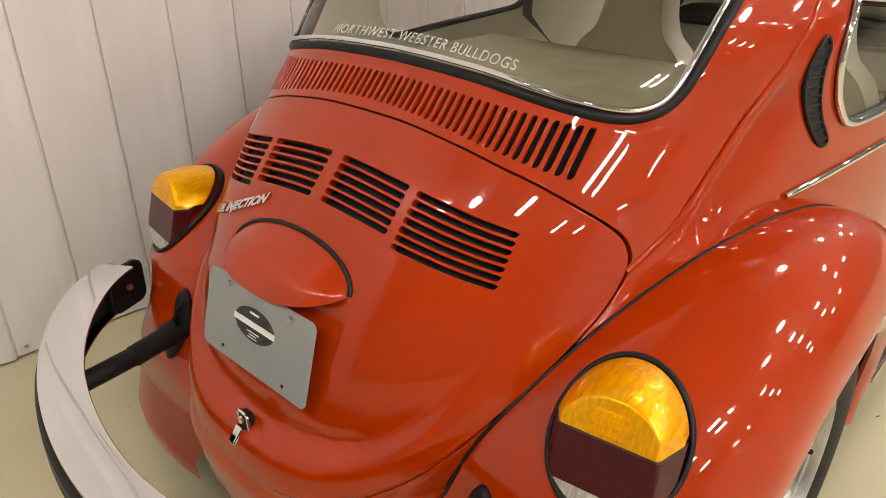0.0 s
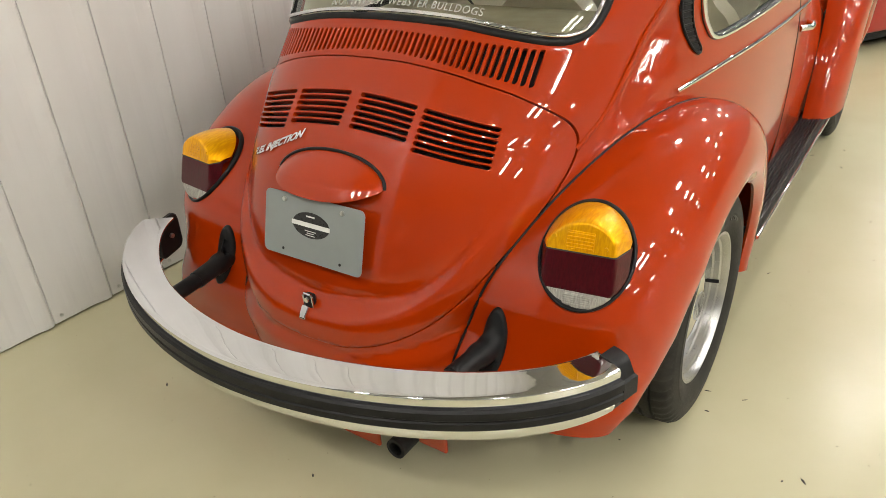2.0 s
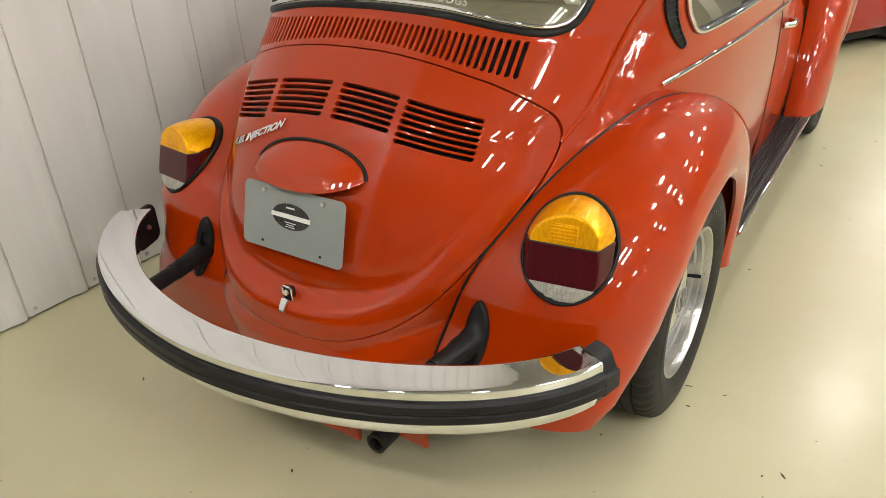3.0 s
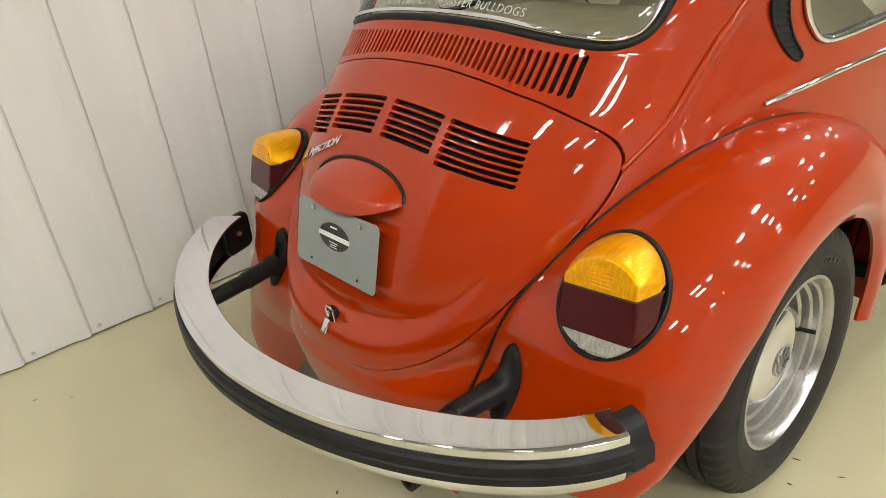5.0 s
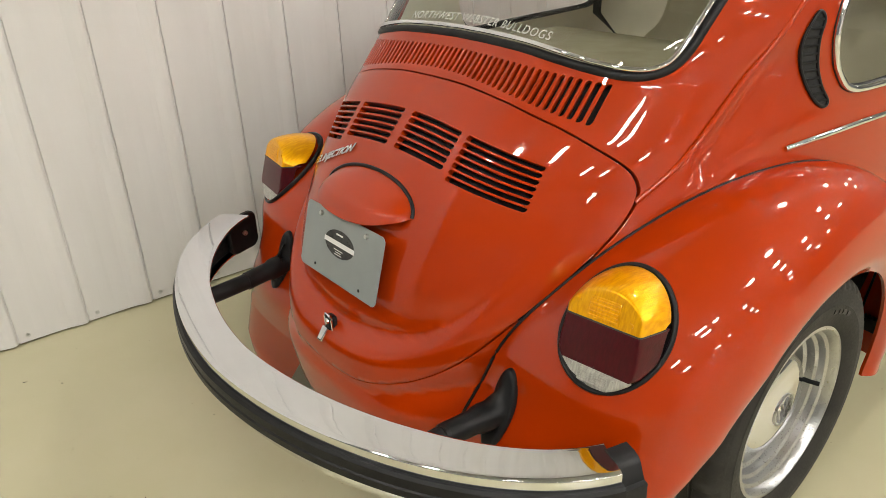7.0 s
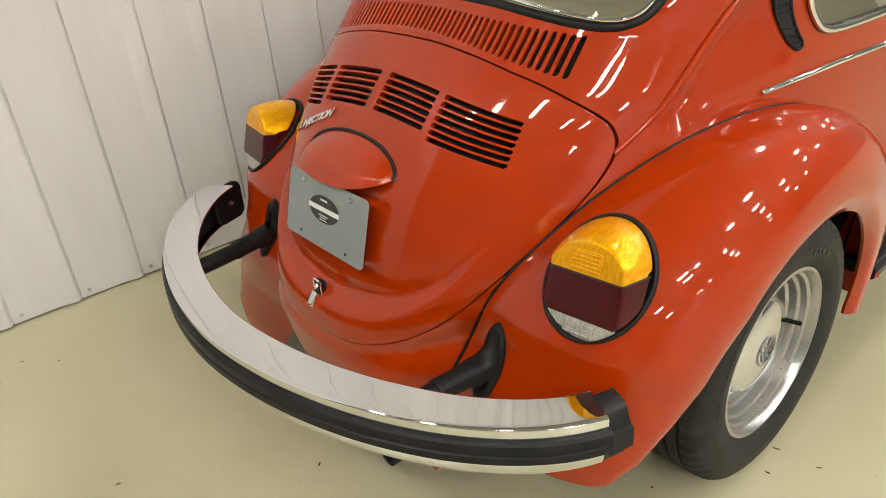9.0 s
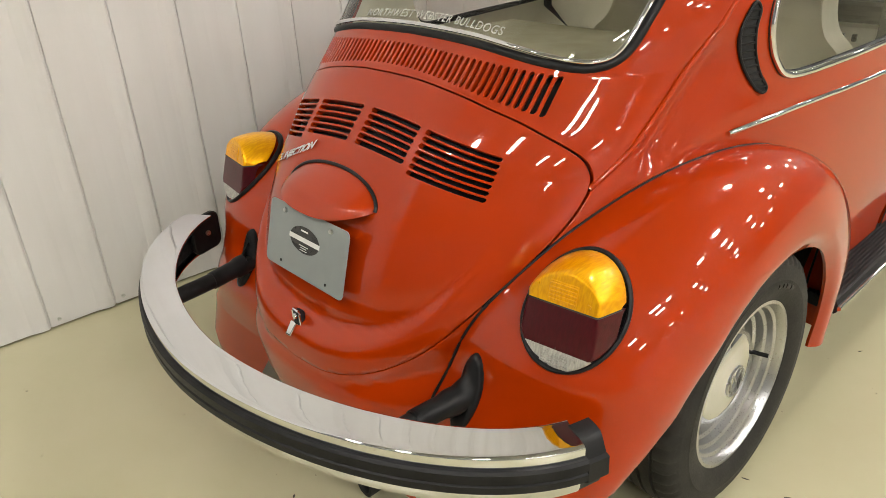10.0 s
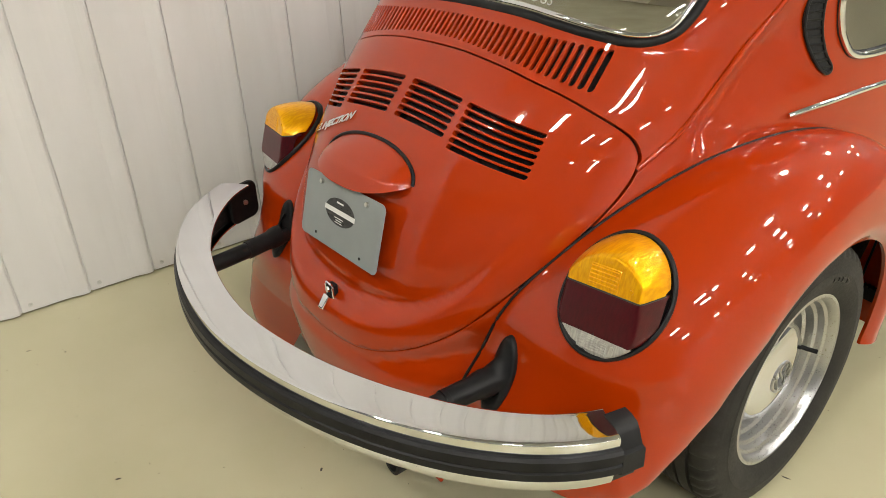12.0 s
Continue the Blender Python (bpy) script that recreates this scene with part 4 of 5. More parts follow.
cap_prof = [(-0.034, 0.536), (-0.038, 0.554), (-0.034, 0.560), (-0.014, 0.5585), (-0.001, 0.554), (0.006, 0.545), (0.014, 0.528), (0.018, 0.521), (0.0265, 0.519), (0.0280, 0.480), (0.020, 0.473), (0.011, 0.469), (0.006, 0.447), (-0.012, 0.434), (-0.030, 0.430), (-0.036, 0.438), (-0.032, 0.456)]
for side in (1, -1):
    tip, before = (bumper_path(side * w) for w in ((END, END - 0.02) if side > 0 else (END_LEFT, END_LEFT - 0.02)))
    ahead = (tip - before).normalized() + Vector((-side * 0.12, 0.10, 0))
    pts = [tip + ahead.normalized() * q for q in ((0.0, 0.012, 0.024, 0.034, 0.041, 0.044) if side > 0 else (0.0, 0.008, 0.016, 0.020))]
    cap = part("bumper_end_cap", sweep("bumper_end_cap", pts if side > 0 else pts[::-1], cap_prof if side > 0 else [(a, min(h, 0.546)) for a, h in cap_prof if h < 0.56], 35), RUBBER, bumper, "black rubber bumper end cap")
    at, ahead = bumper_path(side * radians(77)), bumper_path(side * radians(80))
    turn = Matrix.Translation((at.x - side * (0.030 if side > 0 else 0.050), at.y + (0.004 if side > 0 else 0.012), 0.490 if side > 0 else 0.500)) @ Matrix.Rotation(math.atan2(-(ahead.x - at.x), ahead.y - at.y), 4, "Z")
    pad = rounded_pad(0.105 if side > 0 else 0.115, 0.115, 0.026, 0.018)
    pad.transform(turn)
    part("cap_backing", pad, RUBBER, bumper, "black backing pad behind the bumper end")
    bolt = bmesh.new()
    bmesh.ops.create_cone(bolt, cap_ends=True, segments=12, radius1=0.008, radius2=0.007, depth=0.006, matrix=Matrix.Translation((side * (0.672 if side > 0 else 0.640) - 0.024, -0.65 if side > 0 else -0.625, 0.505)) @ Matrix.Rotation(radians(90), 4, "Y"))
    part("bolt", bolt, STEEL, bumper)
    part("bumper_damper", tube("bumper_damper", [(side * 0.424, -0.61, 0.488), (side * 0.416, -0.70, 0.485), (side * 0.406, -0.81, 0.481), (side * 0.40, -0.905, 0.478)], 0.0215, 16), RUBBER, bumper, "black bumper damper tube")
    collar = [(side * 0.4125, -0.735, 0.4838), (side * 0.4117, -0.745, 0.4834)]
    part("damper_collar", tube("damper_collar", collar, 0.0240, 16), RUBBER, bumper)
    # a long oval pad lying on the fender, a rounded neck low on it, then the sleeve round the tube
    pad_rings = [(0.030, 0.078, -0.006, 0.0), (0.030, 0.078, 0.006, 0.0), (0.0285, 0.0755, 0.0105, 0.0), (0.0255, 0.069, 0.0125, 0.0), (0.024, 0.048, 0.0145, -0.004)]
    verts, faces, n = [], [], 28
    for rx, rz, lift, drop in pad_rings:
        for k in range(n):
            w = 2 * math.pi * k / n
            x, z = BOOT_X + rx * math.cos(w), BOOT_Z + drop + rz * math.sin(w)
            verts.append((side * x, fender_back(x, z) - lift, z))
    neck_y = fender_back(0.427, 0.488)
    for x, off, z, r in ((0.427, 0.022, 0.489, 0.0285), (0.425, 0.036, 0.4885, 0.0295), (0.423, 0.050, 0.488, 0.0280), (0.421, 0.060, 0.4875, 0.0245)):
        verts += [(side * x + r * math.cos(2 * math.pi * k / n), neck_y - off, z + r * math.sin(2 * math.pi * k / n)) for k in range(n)]
    verts += [(side * 0.4125 + r * math.cos(2 * math.pi * k / n), -0.737, 0.484 + r * math.sin(2 * math.pi * k / n)) for r in (0.0240, 0.0215) for k in range(n)]
    for i in range(len(verts) // n - 1):
        faces += [(i * n + k, i * n + (k + 1) % n, (i + 1) * n + (k + 1) % n, (i + 1) * n + k) for k in range(n)]
    faces.append(tuple(range(n)))
    part("damper_boot", smooth(mesh_of("damper_boot", verts, faces), 50), RUBBER, bumper, "black rubber boot where the damper enters the fender")


# -- tail lamps --


def skin_height(u, v):
    """Height of the fender's skin over the lamp's plane, found along the lamp's axis."""
    start = LAMP_C + LAMP_U * u + LAMP_V * v + LAMP_N * 0.25
    hit = FENDER_TREE.ray_cast(start, -LAMP_N)[0]
    return max((hit - start).dot(LAMP_N) + 0.25, seat_height(u, v)) if hit else seat_height(u, v)


def soft_least(k, *parts):
    return -k * np.log(sum(np.exp(-p / k) for p in parts))


def lens_rise(u, v):
    """Height of the lens over its seat: a flat rear face between two upright ridges, under a dome."""
    r = np.clip(np.hypot(u / LA, v / LB), 0, 1)
    dome = seat_height(u, v) + 0.004 + 0.118 * (1 - r**2 + 1e-6) ** 0.5
    face = 0.074 + 0.08 * u + 0.17 * v
    inner = 0.024 + 2.4 * (u + LA) + 1.2 * np.maximum(0, v - 0.015)
    outer = 0.020 + 2.1 * (LA - u) + np.maximum(0, v - 0.03) * 0.5
    return soft_least(0.0026, dome, face, inner, outer) + 0.004


def level_line(z, u):
    """Where a level cut at that height crosses the lens, as v for a given u."""
    v = np.zeros_like(u)
    for _ in range(40):
        h = lens_rise(u, v)
        v = 0.5 * v + 0.5 * (z - LAMP_C.z - h * LAMP_N.z - u * LAMP_U.z) / LAMP_V.z
    return v


def lens_chart(side):
    rise = lens_rise

    def chart(u, v):
        def place(u, v):
            w = rise(u, v)
            p = np.array(LAMP_C) + u[..., None] * np.array(LAMP_U) + v[..., None] * np.array(LAMP_V) + w[..., None] * np.array(LAMP_N)
            return p * [side, 1, 1]
        u, v = np.asarray(u, float), np.asarray(v, float)
        p = place(u, v)
        e = 1e-3
        n = np.cross(place(u + e, v) - place(u - e, v), place(u, v + e) - place(u, v - e)) * side
        n /= np.linalg.norm(n, axis=-1, keepdims=True) + 1e-12
        return p, n
    return chart


def lens_outline(low, high):
    """Outline of the lens between two level cuts; None: to the lens's own edge."""
    ea, eb = LA * 0.985, LB * 0.985
    us = np.linspace(-ea, ea, 61)
    edge = eb * np.sqrt(np.maximum(0, 1 - (us / ea) ** 2))
    top = edge if high is None else np.minimum(edge, level_line(high, us) - 0.0008)
    bot = -edge if low is None else np.maximum(-edge, level_line(low, us) + 0.0008)
    keep = [i for i in range(61) if top[i] - bot[i] > 0.0015]
    return [(us[i], bot[i]) for i in keep] + [(us[i], top[i]) for i in reversed(keep)]


for side in (1, -1):
    ring3, nr = [], []
    for i in range(64):
        w = 2 * math.pi * i / 64
        p = LAMP_C + LAMP_U * (LA + 0.001) * math.cos(w) + LAMP_V * (LB + 0.001) * math.sin(w) + LAMP_N * (skin_height(LA * math.cos(w), LB * math.sin(w)) + 0.004)
        ring3.append((p.x * side, p.y, p.z))
        nr.append((LAMP_N.x * side, LAMP_N.y, LAMP_N.z))
    lamp = part("tail_lamp", tube("tail_lamp", ring3, 0.0048, 10, True, 1.6, nr), RUBBER, car, "tail lamp with black gasket and three-colour lens")
    base = []
    for i in range(48):
        w = 2 * math.pi * i / 48
        for k in (0, 1):
            p = LAMP_C + LAMP_U * LA * math.cos(w) + LAMP_V * LB * math.sin(w) + LAMP_N * (skin_height(LA * math.cos(w), LB * math.sin(w)) + 0.005 - 0.025 * k)
            base.append((p.x * side, p.y, p.z))
    part("lamp_housing", mesh_of("lamp_housing", base, [(2 * i, 2 * i + 1, 2 * ((i + 1) % 48) + 1, 2 * ((i + 1) % 48)) for i in range(48)] + [tuple(range(0, 96, 2))]), RUBBER, lamp)
    for nm, low, high, mat, lab in (("indicator_lens", 0.727, None, AMBER, "amber indicator lens"), ("brake_lens", 0.648, 0.727, RED_LENS, "dark red brake lens"), ("reversing_lens", None, 0.648, CLEAR_LENS, "frosted clear reversing lens")):
        part(nm, sheet(nm, lens_chart(side), lens_outline(low, high), [], 0.005, 0.006, 0.005), mat, lamp, lab)
    for u, v in ((-0.060, 0.034), (0.046, 0.020), (-0.048, -0.080), (0.036, -0.086)):
        p, n = lens_chart(side)(np.array([u]), np.array([v]))
        bm = bmesh.new()
        bmesh.ops.create_cone(bm, cap_ends=True, segments=10, radius1=0.0045, radius2=0.004, depth=0.004, matrix=Matrix.Translation(p[0]) @ Vector(n[0]).to_track_quat("Z", "Y").to_matrix().to_4x4())
        part("lens_screw", bm, AMBER if v > 0 else CLEAR_LENS, lamp)
    for u0, u1, z0, z1, mat in ((-0.034, 0.020, 0.733, 0.768, AMBER), (-0.030, 0.026, 0.620, 0.642, CLEAR_LENS)):
        us = np.linspace(u0, u1, 7)
        ring = [(u, float(level_line(z0, np.array([u]))[0])) for u in us] + [(u, float(level_line(z1, np.array([u]))[0])) for u in us[::-1]]
        panel = part("prism_panel", sheet("prism_panel", lens_chart(side), ring, [], 0.006, 0.002, 0.006), mat, lamp)
        for v in panel.data.vertices:
            v.co += Vector((LAMP_N.x * side, LAMP_N.y, LAMP_N.z)) * 0.0016
        for k in range(5):
            z = z0 + (z1 - z0) * (k + 0.5) / 5
            row = lens_chart(side)(us, level_line(z, us))[0] + np.array([LAMP_N.x * side, LAMP_N.y, LAMP_N.z]) * 0.0018
            part("prism_rib", tube("prism_rib", [tuple(q) for q in row], 0.0016, 6), mat, lamp)
    us = np.linspace(-LA * 0.93, LA * 0.93, 40)
    seam = lens_chart(side)(us, level_line(0.727, us))[0]
    part("lens_seam", tube("lens_seam", [tuple(q) for q in seam], 0.0017, 6), BELT, lamp, "dark seam between the amber and red lenses")


# -- number plate, its lamp housing, badge and lid lock --
def rounded_plate(w, h, r, thick):
    bm = bmesh.new()
    ring = []
    for sx, sz, a0 in ((1, 1, 0), (-1, 1, 90), (-1, -1, 180), (1, -1, 270)):
        for a in range(0, 91, 15):
            c = radians(a0 + a)
            ring.append((sx * (w / 2 - r) + r * math.cos(c), 0, sz * (h / 2 - r) + r * math.sin(c)))
    f = bm.faces.new([bm.verts.new(v) for v in ring])
    ext = bmesh.ops.extrude_face_region(bm, geom=[f])
    bmesh.ops.translate(bm, vec=(0, thick, 0), verts=[v for v in ext["geom"] if isinstance(v, bmesh.types.BMVert)])
    bmesh.ops.recalc_face_normals(bm, faces=bm.faces)
    return bm


PLATE_M = Matrix.Translation((0, -0.690, 0.703)) @ Matrix.Rotation(math.atan2(0.031, 0.118) * -1, 4, "X")


def on_plate(name, bm, mat, parent, label=""):
    bm.transform(PLATE_M)
    return part(name, bm, mat, parent, label)


plate = on_plate("number_plate", rounded_plate(0.305, 0.152, 0.014, 0.0015), PLATE, car, "grey dealer plate with a dark oval sticker")
bracket = box(0.15, 0.03, 0.08, 0.004, at=(0, 0.022, 0))
on_plate("plate_bracket", bracket, PAINT, car)
for x, z, m in ((0.089, 0.060, ZINC), (-0.089, 0.060, ZINC), (0.089, -0.060, BLACK), (-0.089, -0.060, BLACK)):
    bm = bmesh.new()
    bmesh.ops.create_cone(bm, cap_ends=True, segments=12, radius1=0.006 if m is ZINC else 0.0035, radius2=0.005 if m is ZINC else 0.0035, depth=0.005 if m is ZINC else 0.001, matrix=Matrix.Translation((x, -0.002 if m is ZINC else -0.0004, z)) @ Matrix.Rotation(radians(90), 4, "X"))
    on_plate("plate_screw" if m is ZINC else "plate_hole", bm, m, plate)
bm = bmesh.new()
bmesh.ops.create_cone(bm, cap_ends=True, segments=40, radius1=1, radius2=1, depth=0.0006, matrix=Matrix.Translation((-0.004, -0.0006, 0.012)) @ Matrix.Diagonal((0.057, 1, 0.0300, 1)) @ Matrix.Rotation(radians(90), 4, "X"))
on_plate("oval_sticker", bm, SEALANT, plate, "black oval sticker with a white band")
for w, h, z, x in ((0.118, 0.0105, 0.012, -0.004), (0.026, 0.0035, 0.032, -0.006), (0.034, 0.0016, -0.002, -0.004), (0.022, 0.0014, -0.007, -0.004), (0.028, 0.0014, -0.012, -0.004)):
    on_plate("sticker_band", box(w, 0.0008, h, 0, at=(x, -0.0014, z)), WHITE, plate)


def lamp_hood():
    """Blunt shield-shaped hood over the plate: a dome with a bowed lower lip and an open flat underside."""
    verts, faces = [], []
    nu, nv = 44, 18
    for j in range(nv + 2):
        for i in range(nu + 1):
            u = -1 + 2 * i / nu
            flat = max(0.0, 1 - abs(u) ** 2.2)
            low, top = 0.803 - 0.020 * flat, 0.805 + 0.056 * flat**0.55
            v = max(0, j - 1) / nv
            x, z = 0.158 * u, low + (top - low) * v
            base = body_point(*from_xz(x, z))[1]
            h = 0.057 * (1 - 0.10 * min(v / 0.34, 1.0) - 0.90 * max(0.0, (v - 0.34) / 0.66) ** 1.5) ** 0.9 * (1 - abs(u) ** 3.4) ** 0.55
            if j == 0:
                z, h = z + 0.006 * flat, 0.0
            verts.append((x, base - h - 0.002, z))
    for j in range(nv + 1):
        for i in range(nu):
            a = j * (nu + 1) + i
            faces.append((a, a + 1, a + nu + 2, a + nu + 1))
    return smooth(mesh_of("plate_lamp_hood", verts, faces), 40)


hood = part("plate_lamp_hood", lamp_hood(), PAINT, car, "red-orange hood over the number plate")
gasket = []
for i in range(41):
    q = math.pi * i / 40
    x = 0.160 * math.cos(q)
    z = 0.805 + 0.058 * max(0.0, 1 - abs(math.cos(q)) ** 2.2) ** 0.55
    b = body_point(*from_xz(x, z))
    gasket.append((b[0], b[1] - 0.003, b[2]))
part("hood_gasket", tube("hood_gasket", gasket, 0.0042, 8), RUBBER, hood, "black rubber gasket")


def body_text(name, body, size, x, z, slope, mat, parent, lift, label, depth=0.0015, shear=0.0, spacing=1.0, stretch=1.0, bow=0.0, heavy=0.0):
    """Lettering laid on the body's rear, its base line climbing by slope."""
    cu = bpy.data.curves.new(name, "FONT")
    cu.body, cu.size, cu.extrude, cu.shear, cu.space_character = body, size, depth, shear, spacing
    cu.align_x = "CENTER"
    tmp = new("tmp", cu)
    cu.offset = heavy
    me = bpy.data.meshes.new_from_object(tmp.evaluated_get(bpy.context.evaluated_depsgraph_get()))
    bpy.data.objects.remove(tmp)
    me.name = name
    co = [v.co.copy() for v in me.vertices]
    chart = body_chart(lift)
    for v, c in zip(me.vertices, co):
        px = x + c.x * stretch
        pz = z + c.y + slope * c.x * stretch - bow * px * px
        a, s = from_xz(px, pz)
        p, n = chart(np.array([a]), np.array([s]))
        v.co = Vector(p[0]) + Vector(n[0]) * c.z
    return part(name, me, mat, parent, label)


body_text("badge", "FUEL INJECTION", 0.0205, -0.207, 0.834, 0.42, CHROME, lid, 0.0045, "chrome script badge", 0.0015, 0.35, 1.02, 1.22, heavy=0.0010)
body_text("window_lettering", "NORTHWEST WEBSTER BULLDOGS", 0.0205, 0.020, 1.146, 0.0, PALE, rear_window, -0.003, "white lettering on the glass", 0.0004, 0.0, 1.15, 1.22, 0.24)
skin = body_chart(0.0015, lid_shape)(np.array([0.0]), np.array([float(along(0.530))]))[0][0]
LOCK_Y = float(skin[1])
part("lid_lock", box(0.026, 0.020, 0.046, 0.006, 3, at=(0.0, LOCK_Y - 0.002, 0.533)), RUBBER, lid, "dark lid lock")
lever = box(0.018, 0.012, 0.034, 0.004, 3, at=(0, 0, -0.012), taper=1.25)
lever.transform(Matrix.Translation((-0.002, LOCK_Y - 0.016, 0.524)) @ Matrix.Rotation(radians(-40), 4, "X"))
part("lock_lever", lever, CHROME, lid, "chrome lock lever")
knob = bmesh.new()
bmesh.ops.create_cone(knob, cap_ends=True, segments=16, radius1=0.008, radius2=0.0065, depth=0.006, matrix=Matrix.Translation((0, LOCK_Y - 0.013, 0.544)) @ Matrix.Rotation(radians(90), 4, "X"))
part("lock_button", knob, CHROME, lid, "round chrome lock button")
part("lock_frame", tube("lock_frame", [(-0.0145, LOCK_Y - 0.009, 0.508), (-0.0145, LOCK_Y - 0.009, 0.552), (-0.010, LOCK_Y - 0.009, 0.558), (0.010, LOCK_Y - 0.009, 0.558), (0.0145, LOCK_Y - 0.009, 0.552), (0.0145, LOCK_Y - 0.009, 0.508)], 0.003, 8, True), CHROME, lid)


# -- air vents behind the quarter windows --
def ear(side):
    """A crescent of black slats in a thin rim, over a base painted blacker as the shade between them."""
    line = spline([(0.128, 0.984), (0.101, 0.999), (0.070, 1.037), (0.050, 1.084), (0.052, 1.126), (0.076, 1.163), (0.092, 1.174), (0.103, 1.158), (0.094, 1.123), (0.097, 1.078), (0.116, 1.028), (0.140, 0.995)], 60, True)
    ring = side_outline(line, side)
    base = part("air_vent", sheet("air_vent", body_chart(0.002), ring, [], 0.02, 0.006), BLACK, car, "black crescent air vent")
    p, n = ring_on_body(ring, 0.003)
    part("vent_rim", tube("vent_rim", p, 0.0036, 8, True, 0.9, n), RUBBER, base)
    for k in range(11):
        z = 0.997 + k * 0.0162
        ys = [y for y in np.linspace(0.02, 0.16, 140) if inside([tuple(q) for q in line], (y, z))]
        if len(ys) > 6:
            p, n = ring_on_body([from_yz(ys[0], z, side), from_yz(ys[-1], z, side)], 0.003)
            part("vent_slat", tube("vent_slat", p, 0.0027, 6, False, 0.8, n), RUBBER, base)


ear(1)
ear(-1)

# -- raised seam from the lid's corner up the pillar --
for side in (1, -1):
    seam = [from_yz(y, z, side) for y, z in spline([(-0.315, 0.855), (-0.262, 0.89), (-0.215, 0.925), (-0.155, 0.98), (-0.085, 1.05), (-0.02, 1.115), (0.04, 1.18), (0.11, 1.25), (0.20, 1.32)], 50)]
    p, n = ring_on_body(seam, -0.001)
    part("body_seam", tube("body_seam", p, 0.0065, 8, False, 0.7, n), PAINT, car)

# -- exhaust --
pipe = revolve("tail_pipe", [(0.0, 0.018), (0.0, 0.026), (0.30, 0.026), (0.30, 0.018), (0.0, 0.018)], (0, 0, 0), 24)
pipe.transform(Matrix.Translation((0.250, -0.765, 0.222)) @ Matrix.Rotation(radians(90), 4, "Z"))
part("tail_pipe", pipe, BLACK, car, "dark exhaust pipe")
part("apron_flange", box(0.15, 0.010, 0.15, 0.004, at=(0.085, -0.715, 0.225)), PAINT, car)
part("apron_flange", box(0.08, 0.010, 0.10, 0.004, at=(0.325, -0.715, 0.275)), PAINT, car)
part("apron_skirt", box(0.50, 0.012, 0.12, 0.005, at=(0.05, -0.685, 0.30)), PAINT, car, "red-orange lower apron")

# -- cabin --
shelf = part("parcel_shelf", box(0.84, 0.66, 0.03, 0.01, at=(0, 0.12, 1.00)), SHELF, car, "beige carpeted parcel shelf")
part("rear_seat_back", box(1.02, 0.14, 0.42, 0.04, 3, at=(0, 0.44, 0.76)), VINYL, car, "olive beige vinyl rear seat back")
part("rear_seat", box(1.04, 0.50, 0.20, 0.05, 3, at=(0, 0.68, 0.52)), VINYL, car, "olive beige vinyl rear seat")


def seat_back(x):
    """Tall front seat back with sloping shoulders and a narrow head part."""
    outline = [(-0.22, 0.55), (-0.235, 0.70), (-0.235, 0.86), (-0.225, 0.95), (-0.19, 1.02), (-0.14, 1.07), (-0.115, 1.13), (-0.10, 1.22), (-0.07, 1.27), (0.0, 1.285)]
    half = [tuple(q) for q in spline(outline, 54)]
    ring = half + [(-a, z) for a, z in reversed(half[:-1])]
    rows = ((-0.055, 0.90), (-0.065, 0.96), (-0.04, 1.0), (0.04, 1.0), (0.06, 0.96), (0.05, 0.90))
    verts, faces, n = [], [], len(ring)
    for dy, k in rows:
        verts += [(x + a * k, 1.02 + dy - 0.10 * (0.9 - z), 0.80 + (z - 0.9) * k) for a, z in ring]
    for i in range(len(rows) - 1):
        faces += [(i * n + q, i * n + (q + 1) % n, (i + 1) * n + (q + 1) % n, (i + 1) * n + q) for q in range(n)]
    faces += [tuple(range(n)), tuple(range((len(rows) - 1) * n, len(rows) * n))]
    return smooth(mesh_of("seat_back", verts, faces), 50)


for side in (1, -1):
    seat = part("front_seat", box(0.48, 0.50, 0.18, 0.05, 3, at=(side * 0.27, 1.28, 0.46)), VINYL, car, "olive vinyl front seat")
    part("seat_back", seat_back(side * 0.27), VINYL, seat)
    belt = [(side * 0.60, 0.86, 1.30), (side * 0.60, 0.86, 1.00), (side * 0.56, 0.93, 0.92), (side * 0.46, 0.98, 0.80), (side * 0.40, 1.0, 0.72)]
    part("seat_belt", tube("seat_belt", belt, 0.020, 8, False, 0.12), BELT, car, "dark seat belt")
dashboard = part("dashboard", box(1.10, 0.24, 0.09, 0.035, 3, at=(0, 1.92, 0.925)), RUBBER, car, "black padded dashboard")
part("dash_panel", box(1.06, 0.16, 0.16, 0.02, 2, at=(0, 1.94, 0.80)), PALE, dashboard, "pale painted panel under the pad")
for x in (0.10, 0.15, 0.20):
    part("dash_switch", box(0.018, 0.02, 0.03, 0.003, 1, at=(x, 1.855, 0.82)), RUBBER, dashboard, "small black switch")
wheel_ring = [(-0.30 + 0.19 * math.cos(i * math.pi / 24), 1.74 + 0.07 * math.sin(i * math.pi / 24), 0.91 + 0.17 * math.sin(i * math.pi / 24)) for i in range(48)]
part("steering_wheel", tube("steering_wheel", wheel_ring, 0.012, 8, True), RUBBER, car, "black steering wheel")

# -- the body settles on its axles: lower, further forward and a touch nose-down; the roof keeps its full height --
SEAT_TURN = 0.020


def settled(v):
    y, z = v.y + 0.70, v.z - 0.65
    lift = 0.33 * max(0.0, v.z - 1.26) ** 1.5 / 0.25**0.5
    return Vector((v.x, v.y + 0.0595 + SEAT_TURN * z, v.z - 0.0485 - SEAT_TURN * y + lift))


for ob in car.children:
    if ob.name.split(".")[0] not in ("wheel", "running_board", "underbody", "front_fender"):
        for piece in [ob] + list(ob.children):
            for v in piece.data.vertices:
                v.co = settled(v.co)

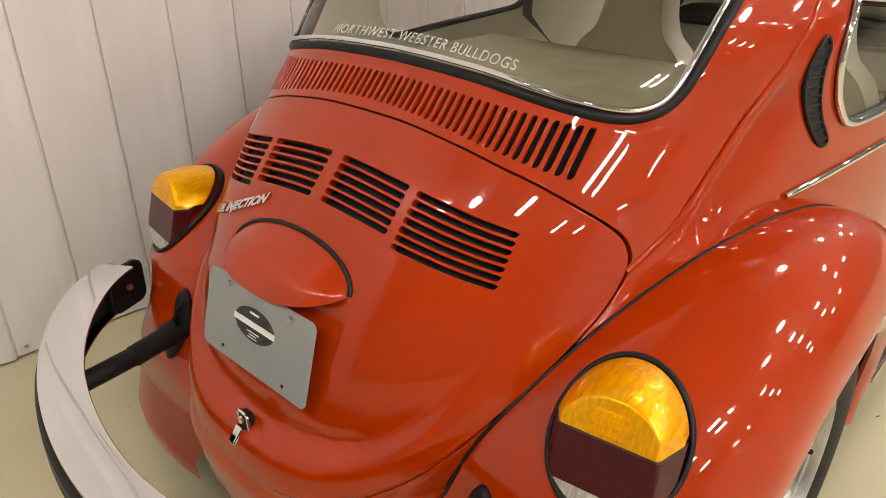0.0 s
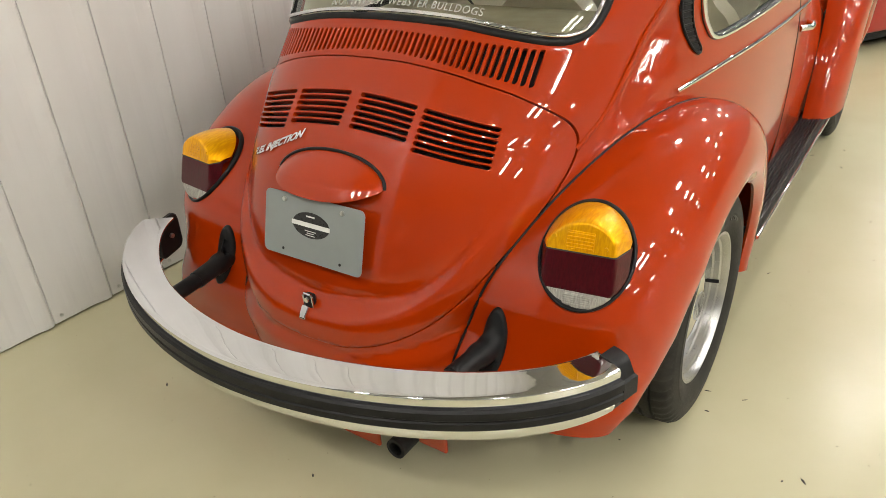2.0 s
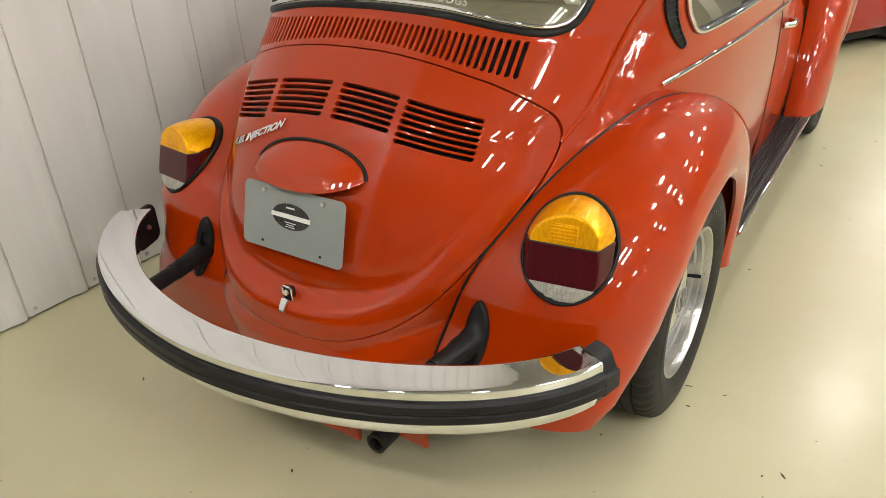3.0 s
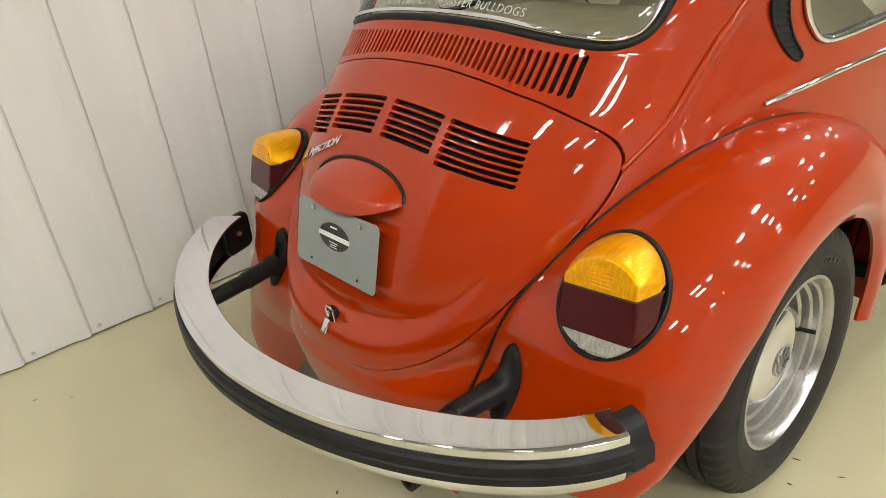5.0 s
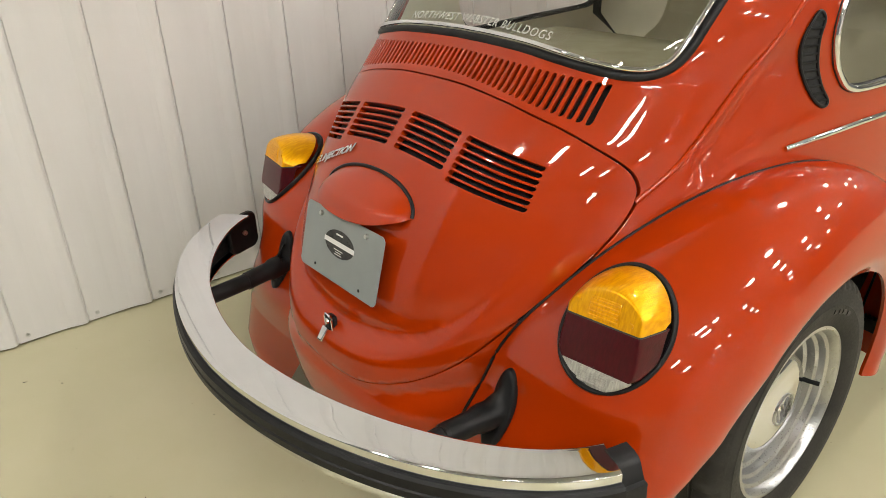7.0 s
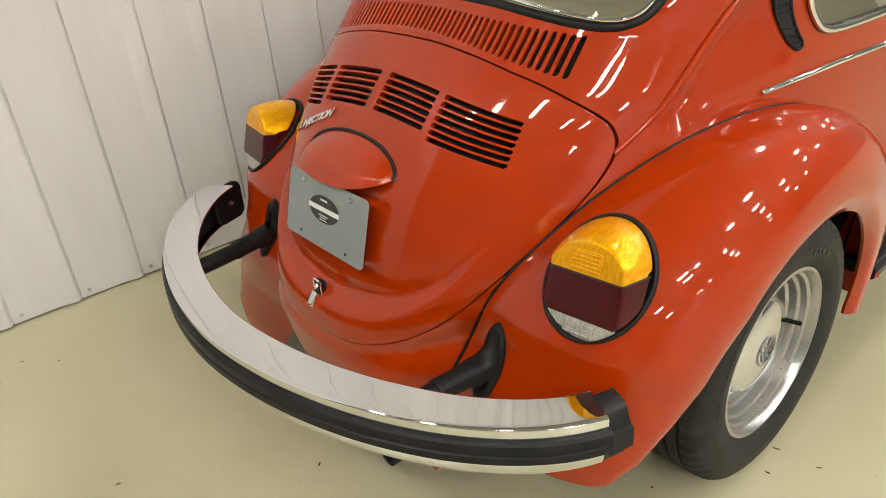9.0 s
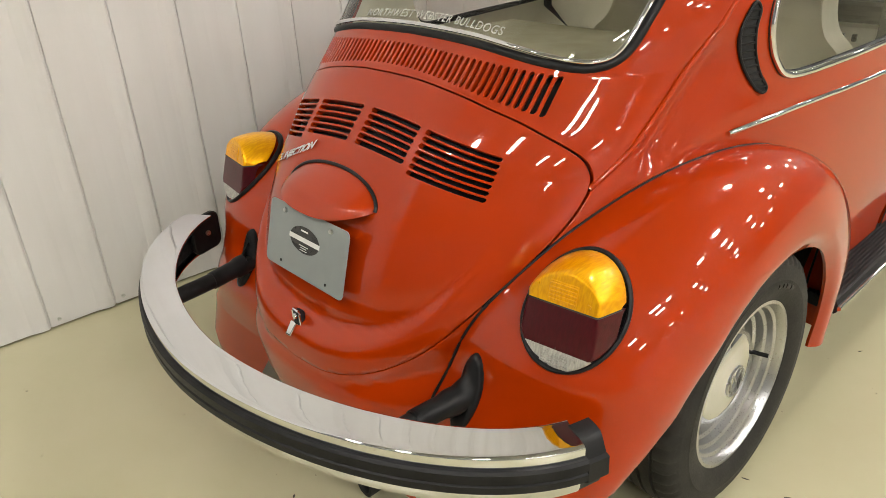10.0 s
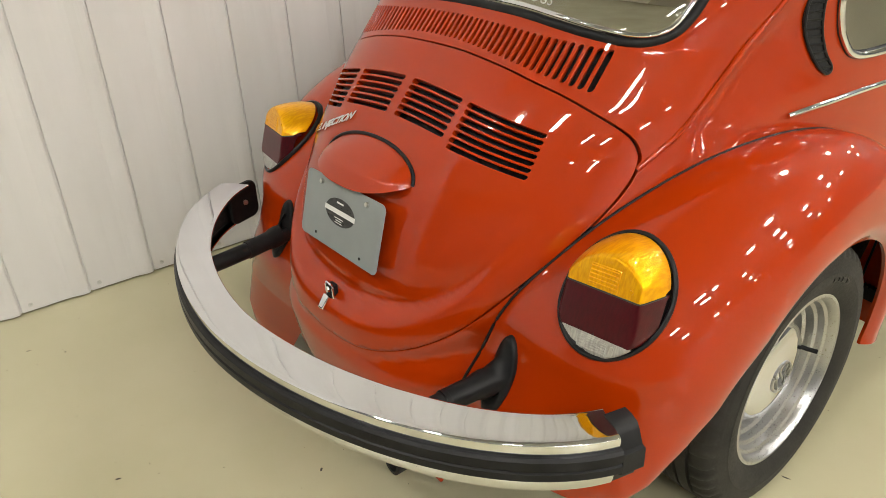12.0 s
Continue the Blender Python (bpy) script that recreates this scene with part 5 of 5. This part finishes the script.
# ---- the second car, further along the wall, with a tapering tail ----
far_car = holder("parked_car", "red and white car with a tapering tail parked ahead", "car", place=(0.02, 3.80, 0))
TAIL = [(0.0, 0.22), (0.05, 0.36), (0.16, 0.47), (0.34, 0.58), (0.62, 0.76), (0.92, 0.93), (1.2, 0.955), (2.8, 0.95), (3.6, 0.90), (4.1, 0.74), (4.2, 0.60)]


def loft(name, sections, angle=45):
    n = len(sections[0])
    verts = [v for s in sections for v in s]
    faces = [(i * n + k, i * n + (k + 1) % n, (i + 1) * n + (k + 1) % n, (i + 1) * n + k) for i in range(len(sections) - 1) for k in range(n)]
    faces += [tuple(range(n)), tuple(range((len(sections) - 1) * n, len(sections) * n))]
    return smooth(mesh_of(name, verts, faces), angle)


def far_section(y, half, low, high, crown, e=0.22):
    pts = []
    for i in range(32):
        w = 2 * math.pi * i / 32
        q, s = math.cos(w), math.sin(w)
        x = half * math.copysign(abs(q) ** e, q)
        z = (low + high) / 2 + (high - low) / 2 * math.copysign(abs(s) ** e, s) + (crown * (1 - (x / half) ** 2) if s > 0 else 0)
        pts.append((x, y, z))
    return pts


FAR_PLAN = [(q[0], q[1]) for q in spline(TAIL, 60)]
part("lower_body", loft("lower_body", [far_section(y, h, 0.12, 0.462, 0.0, 0.14) for y, h in FAR_PLAN]), DARK_RED, far_car, "dark red lower body")
part("upper_body", loft("upper_body", [far_section(y + 0.01, h * 0.985, 0.455, 0.70, 0.06) for y, h in FAR_PLAN]), WHITE, far_car, "white upper body")
part("cabin", loft("cabin", [far_section(1.5, 0.60, 0.74, 0.84, 0.0), far_section(2.1, 0.62, 0.74, 1.18, 0.04), far_section(2.8, 0.60, 0.74, 1.18, 0.04), far_section(3.3, 0.58, 0.74, 0.84, 0.0)]), WHITE, far_car, "white cabin")
part("underbody", loft("underbody", [far_section(y + 0.03, h * 0.94, 0.06, 0.13, 0.0) for y, h in FAR_PLAN]), BLACK, far_car, "black underbody")
for side in (1, -1):
    line = [(side * (h + 0.004), y, 0.475) for y, h in FAR_PLAN if 0.20 < y < 0.62]
    lens = part("tail_lamp", tube("tail_lamp", line, 0.058, 12, False, 0.35, [(side * 0.93, -0.36, 0)] * len(line)), RUBBER, far_car, "dark red tail lamp with black surround")
    part("lens", tube("lens", [(x + side * 0.016, y - 0.006, z) for x, y, z in line[1:-1]], 0.047, 12, False, 0.5, [(side * 0.93, -0.36, 0)] * (len(line) - 2)), RED_LENS, lens)
    for y in (1.02, 3.3):
        tw = revolve("wheel", [(-0.09, 0.0), (-0.09, 0.27), (-0.07, 0.31), (0.07, 0.31), (0.09, 0.27), (0.07, 0.19), (0.05, 0.0)], (side * 0.84, y, 0.31), 40)
        part("wheel", tw, TYRE, far_car)

# ---- floor grit ----
rng = random.Random(4)
verts, faces = [], []
for _ in range(560):
    x, y = rng.uniform(-1.2, 2.2), rng.uniform(-1.6, 3.0)
    r = rng.uniform(0.0007, 0.0016) if rng.random() < 0.85 else rng.uniform(0.0025, 0.0045)
    turn, long = rng.uniform(0, math.pi), rng.uniform(1.0, 3.2)
    k = len(verts)
    for i in range(5):
        w = 2 * math.pi * i / 5
        u, v = r * long * rng.uniform(0.7, 1.2) * math.cos(w), r * rng.uniform(0.5, 1.0) * math.sin(w)
        verts.append((x + u * math.cos(turn) - v * math.sin(turn), y + u * math.sin(turn) + v * math.cos(turn), 0.0006))
    verts.append((x, y, 0.0006 + r * 0.5))
    faces += [(k + i, k + (i + 1) % 5, k + 5) for i in range(5)]
tagged(link("floor_grit", mesh_of("floor_grit", verts, faces), DUST), "scattered dark grit specks on the floor", "grit", kind="stuff")
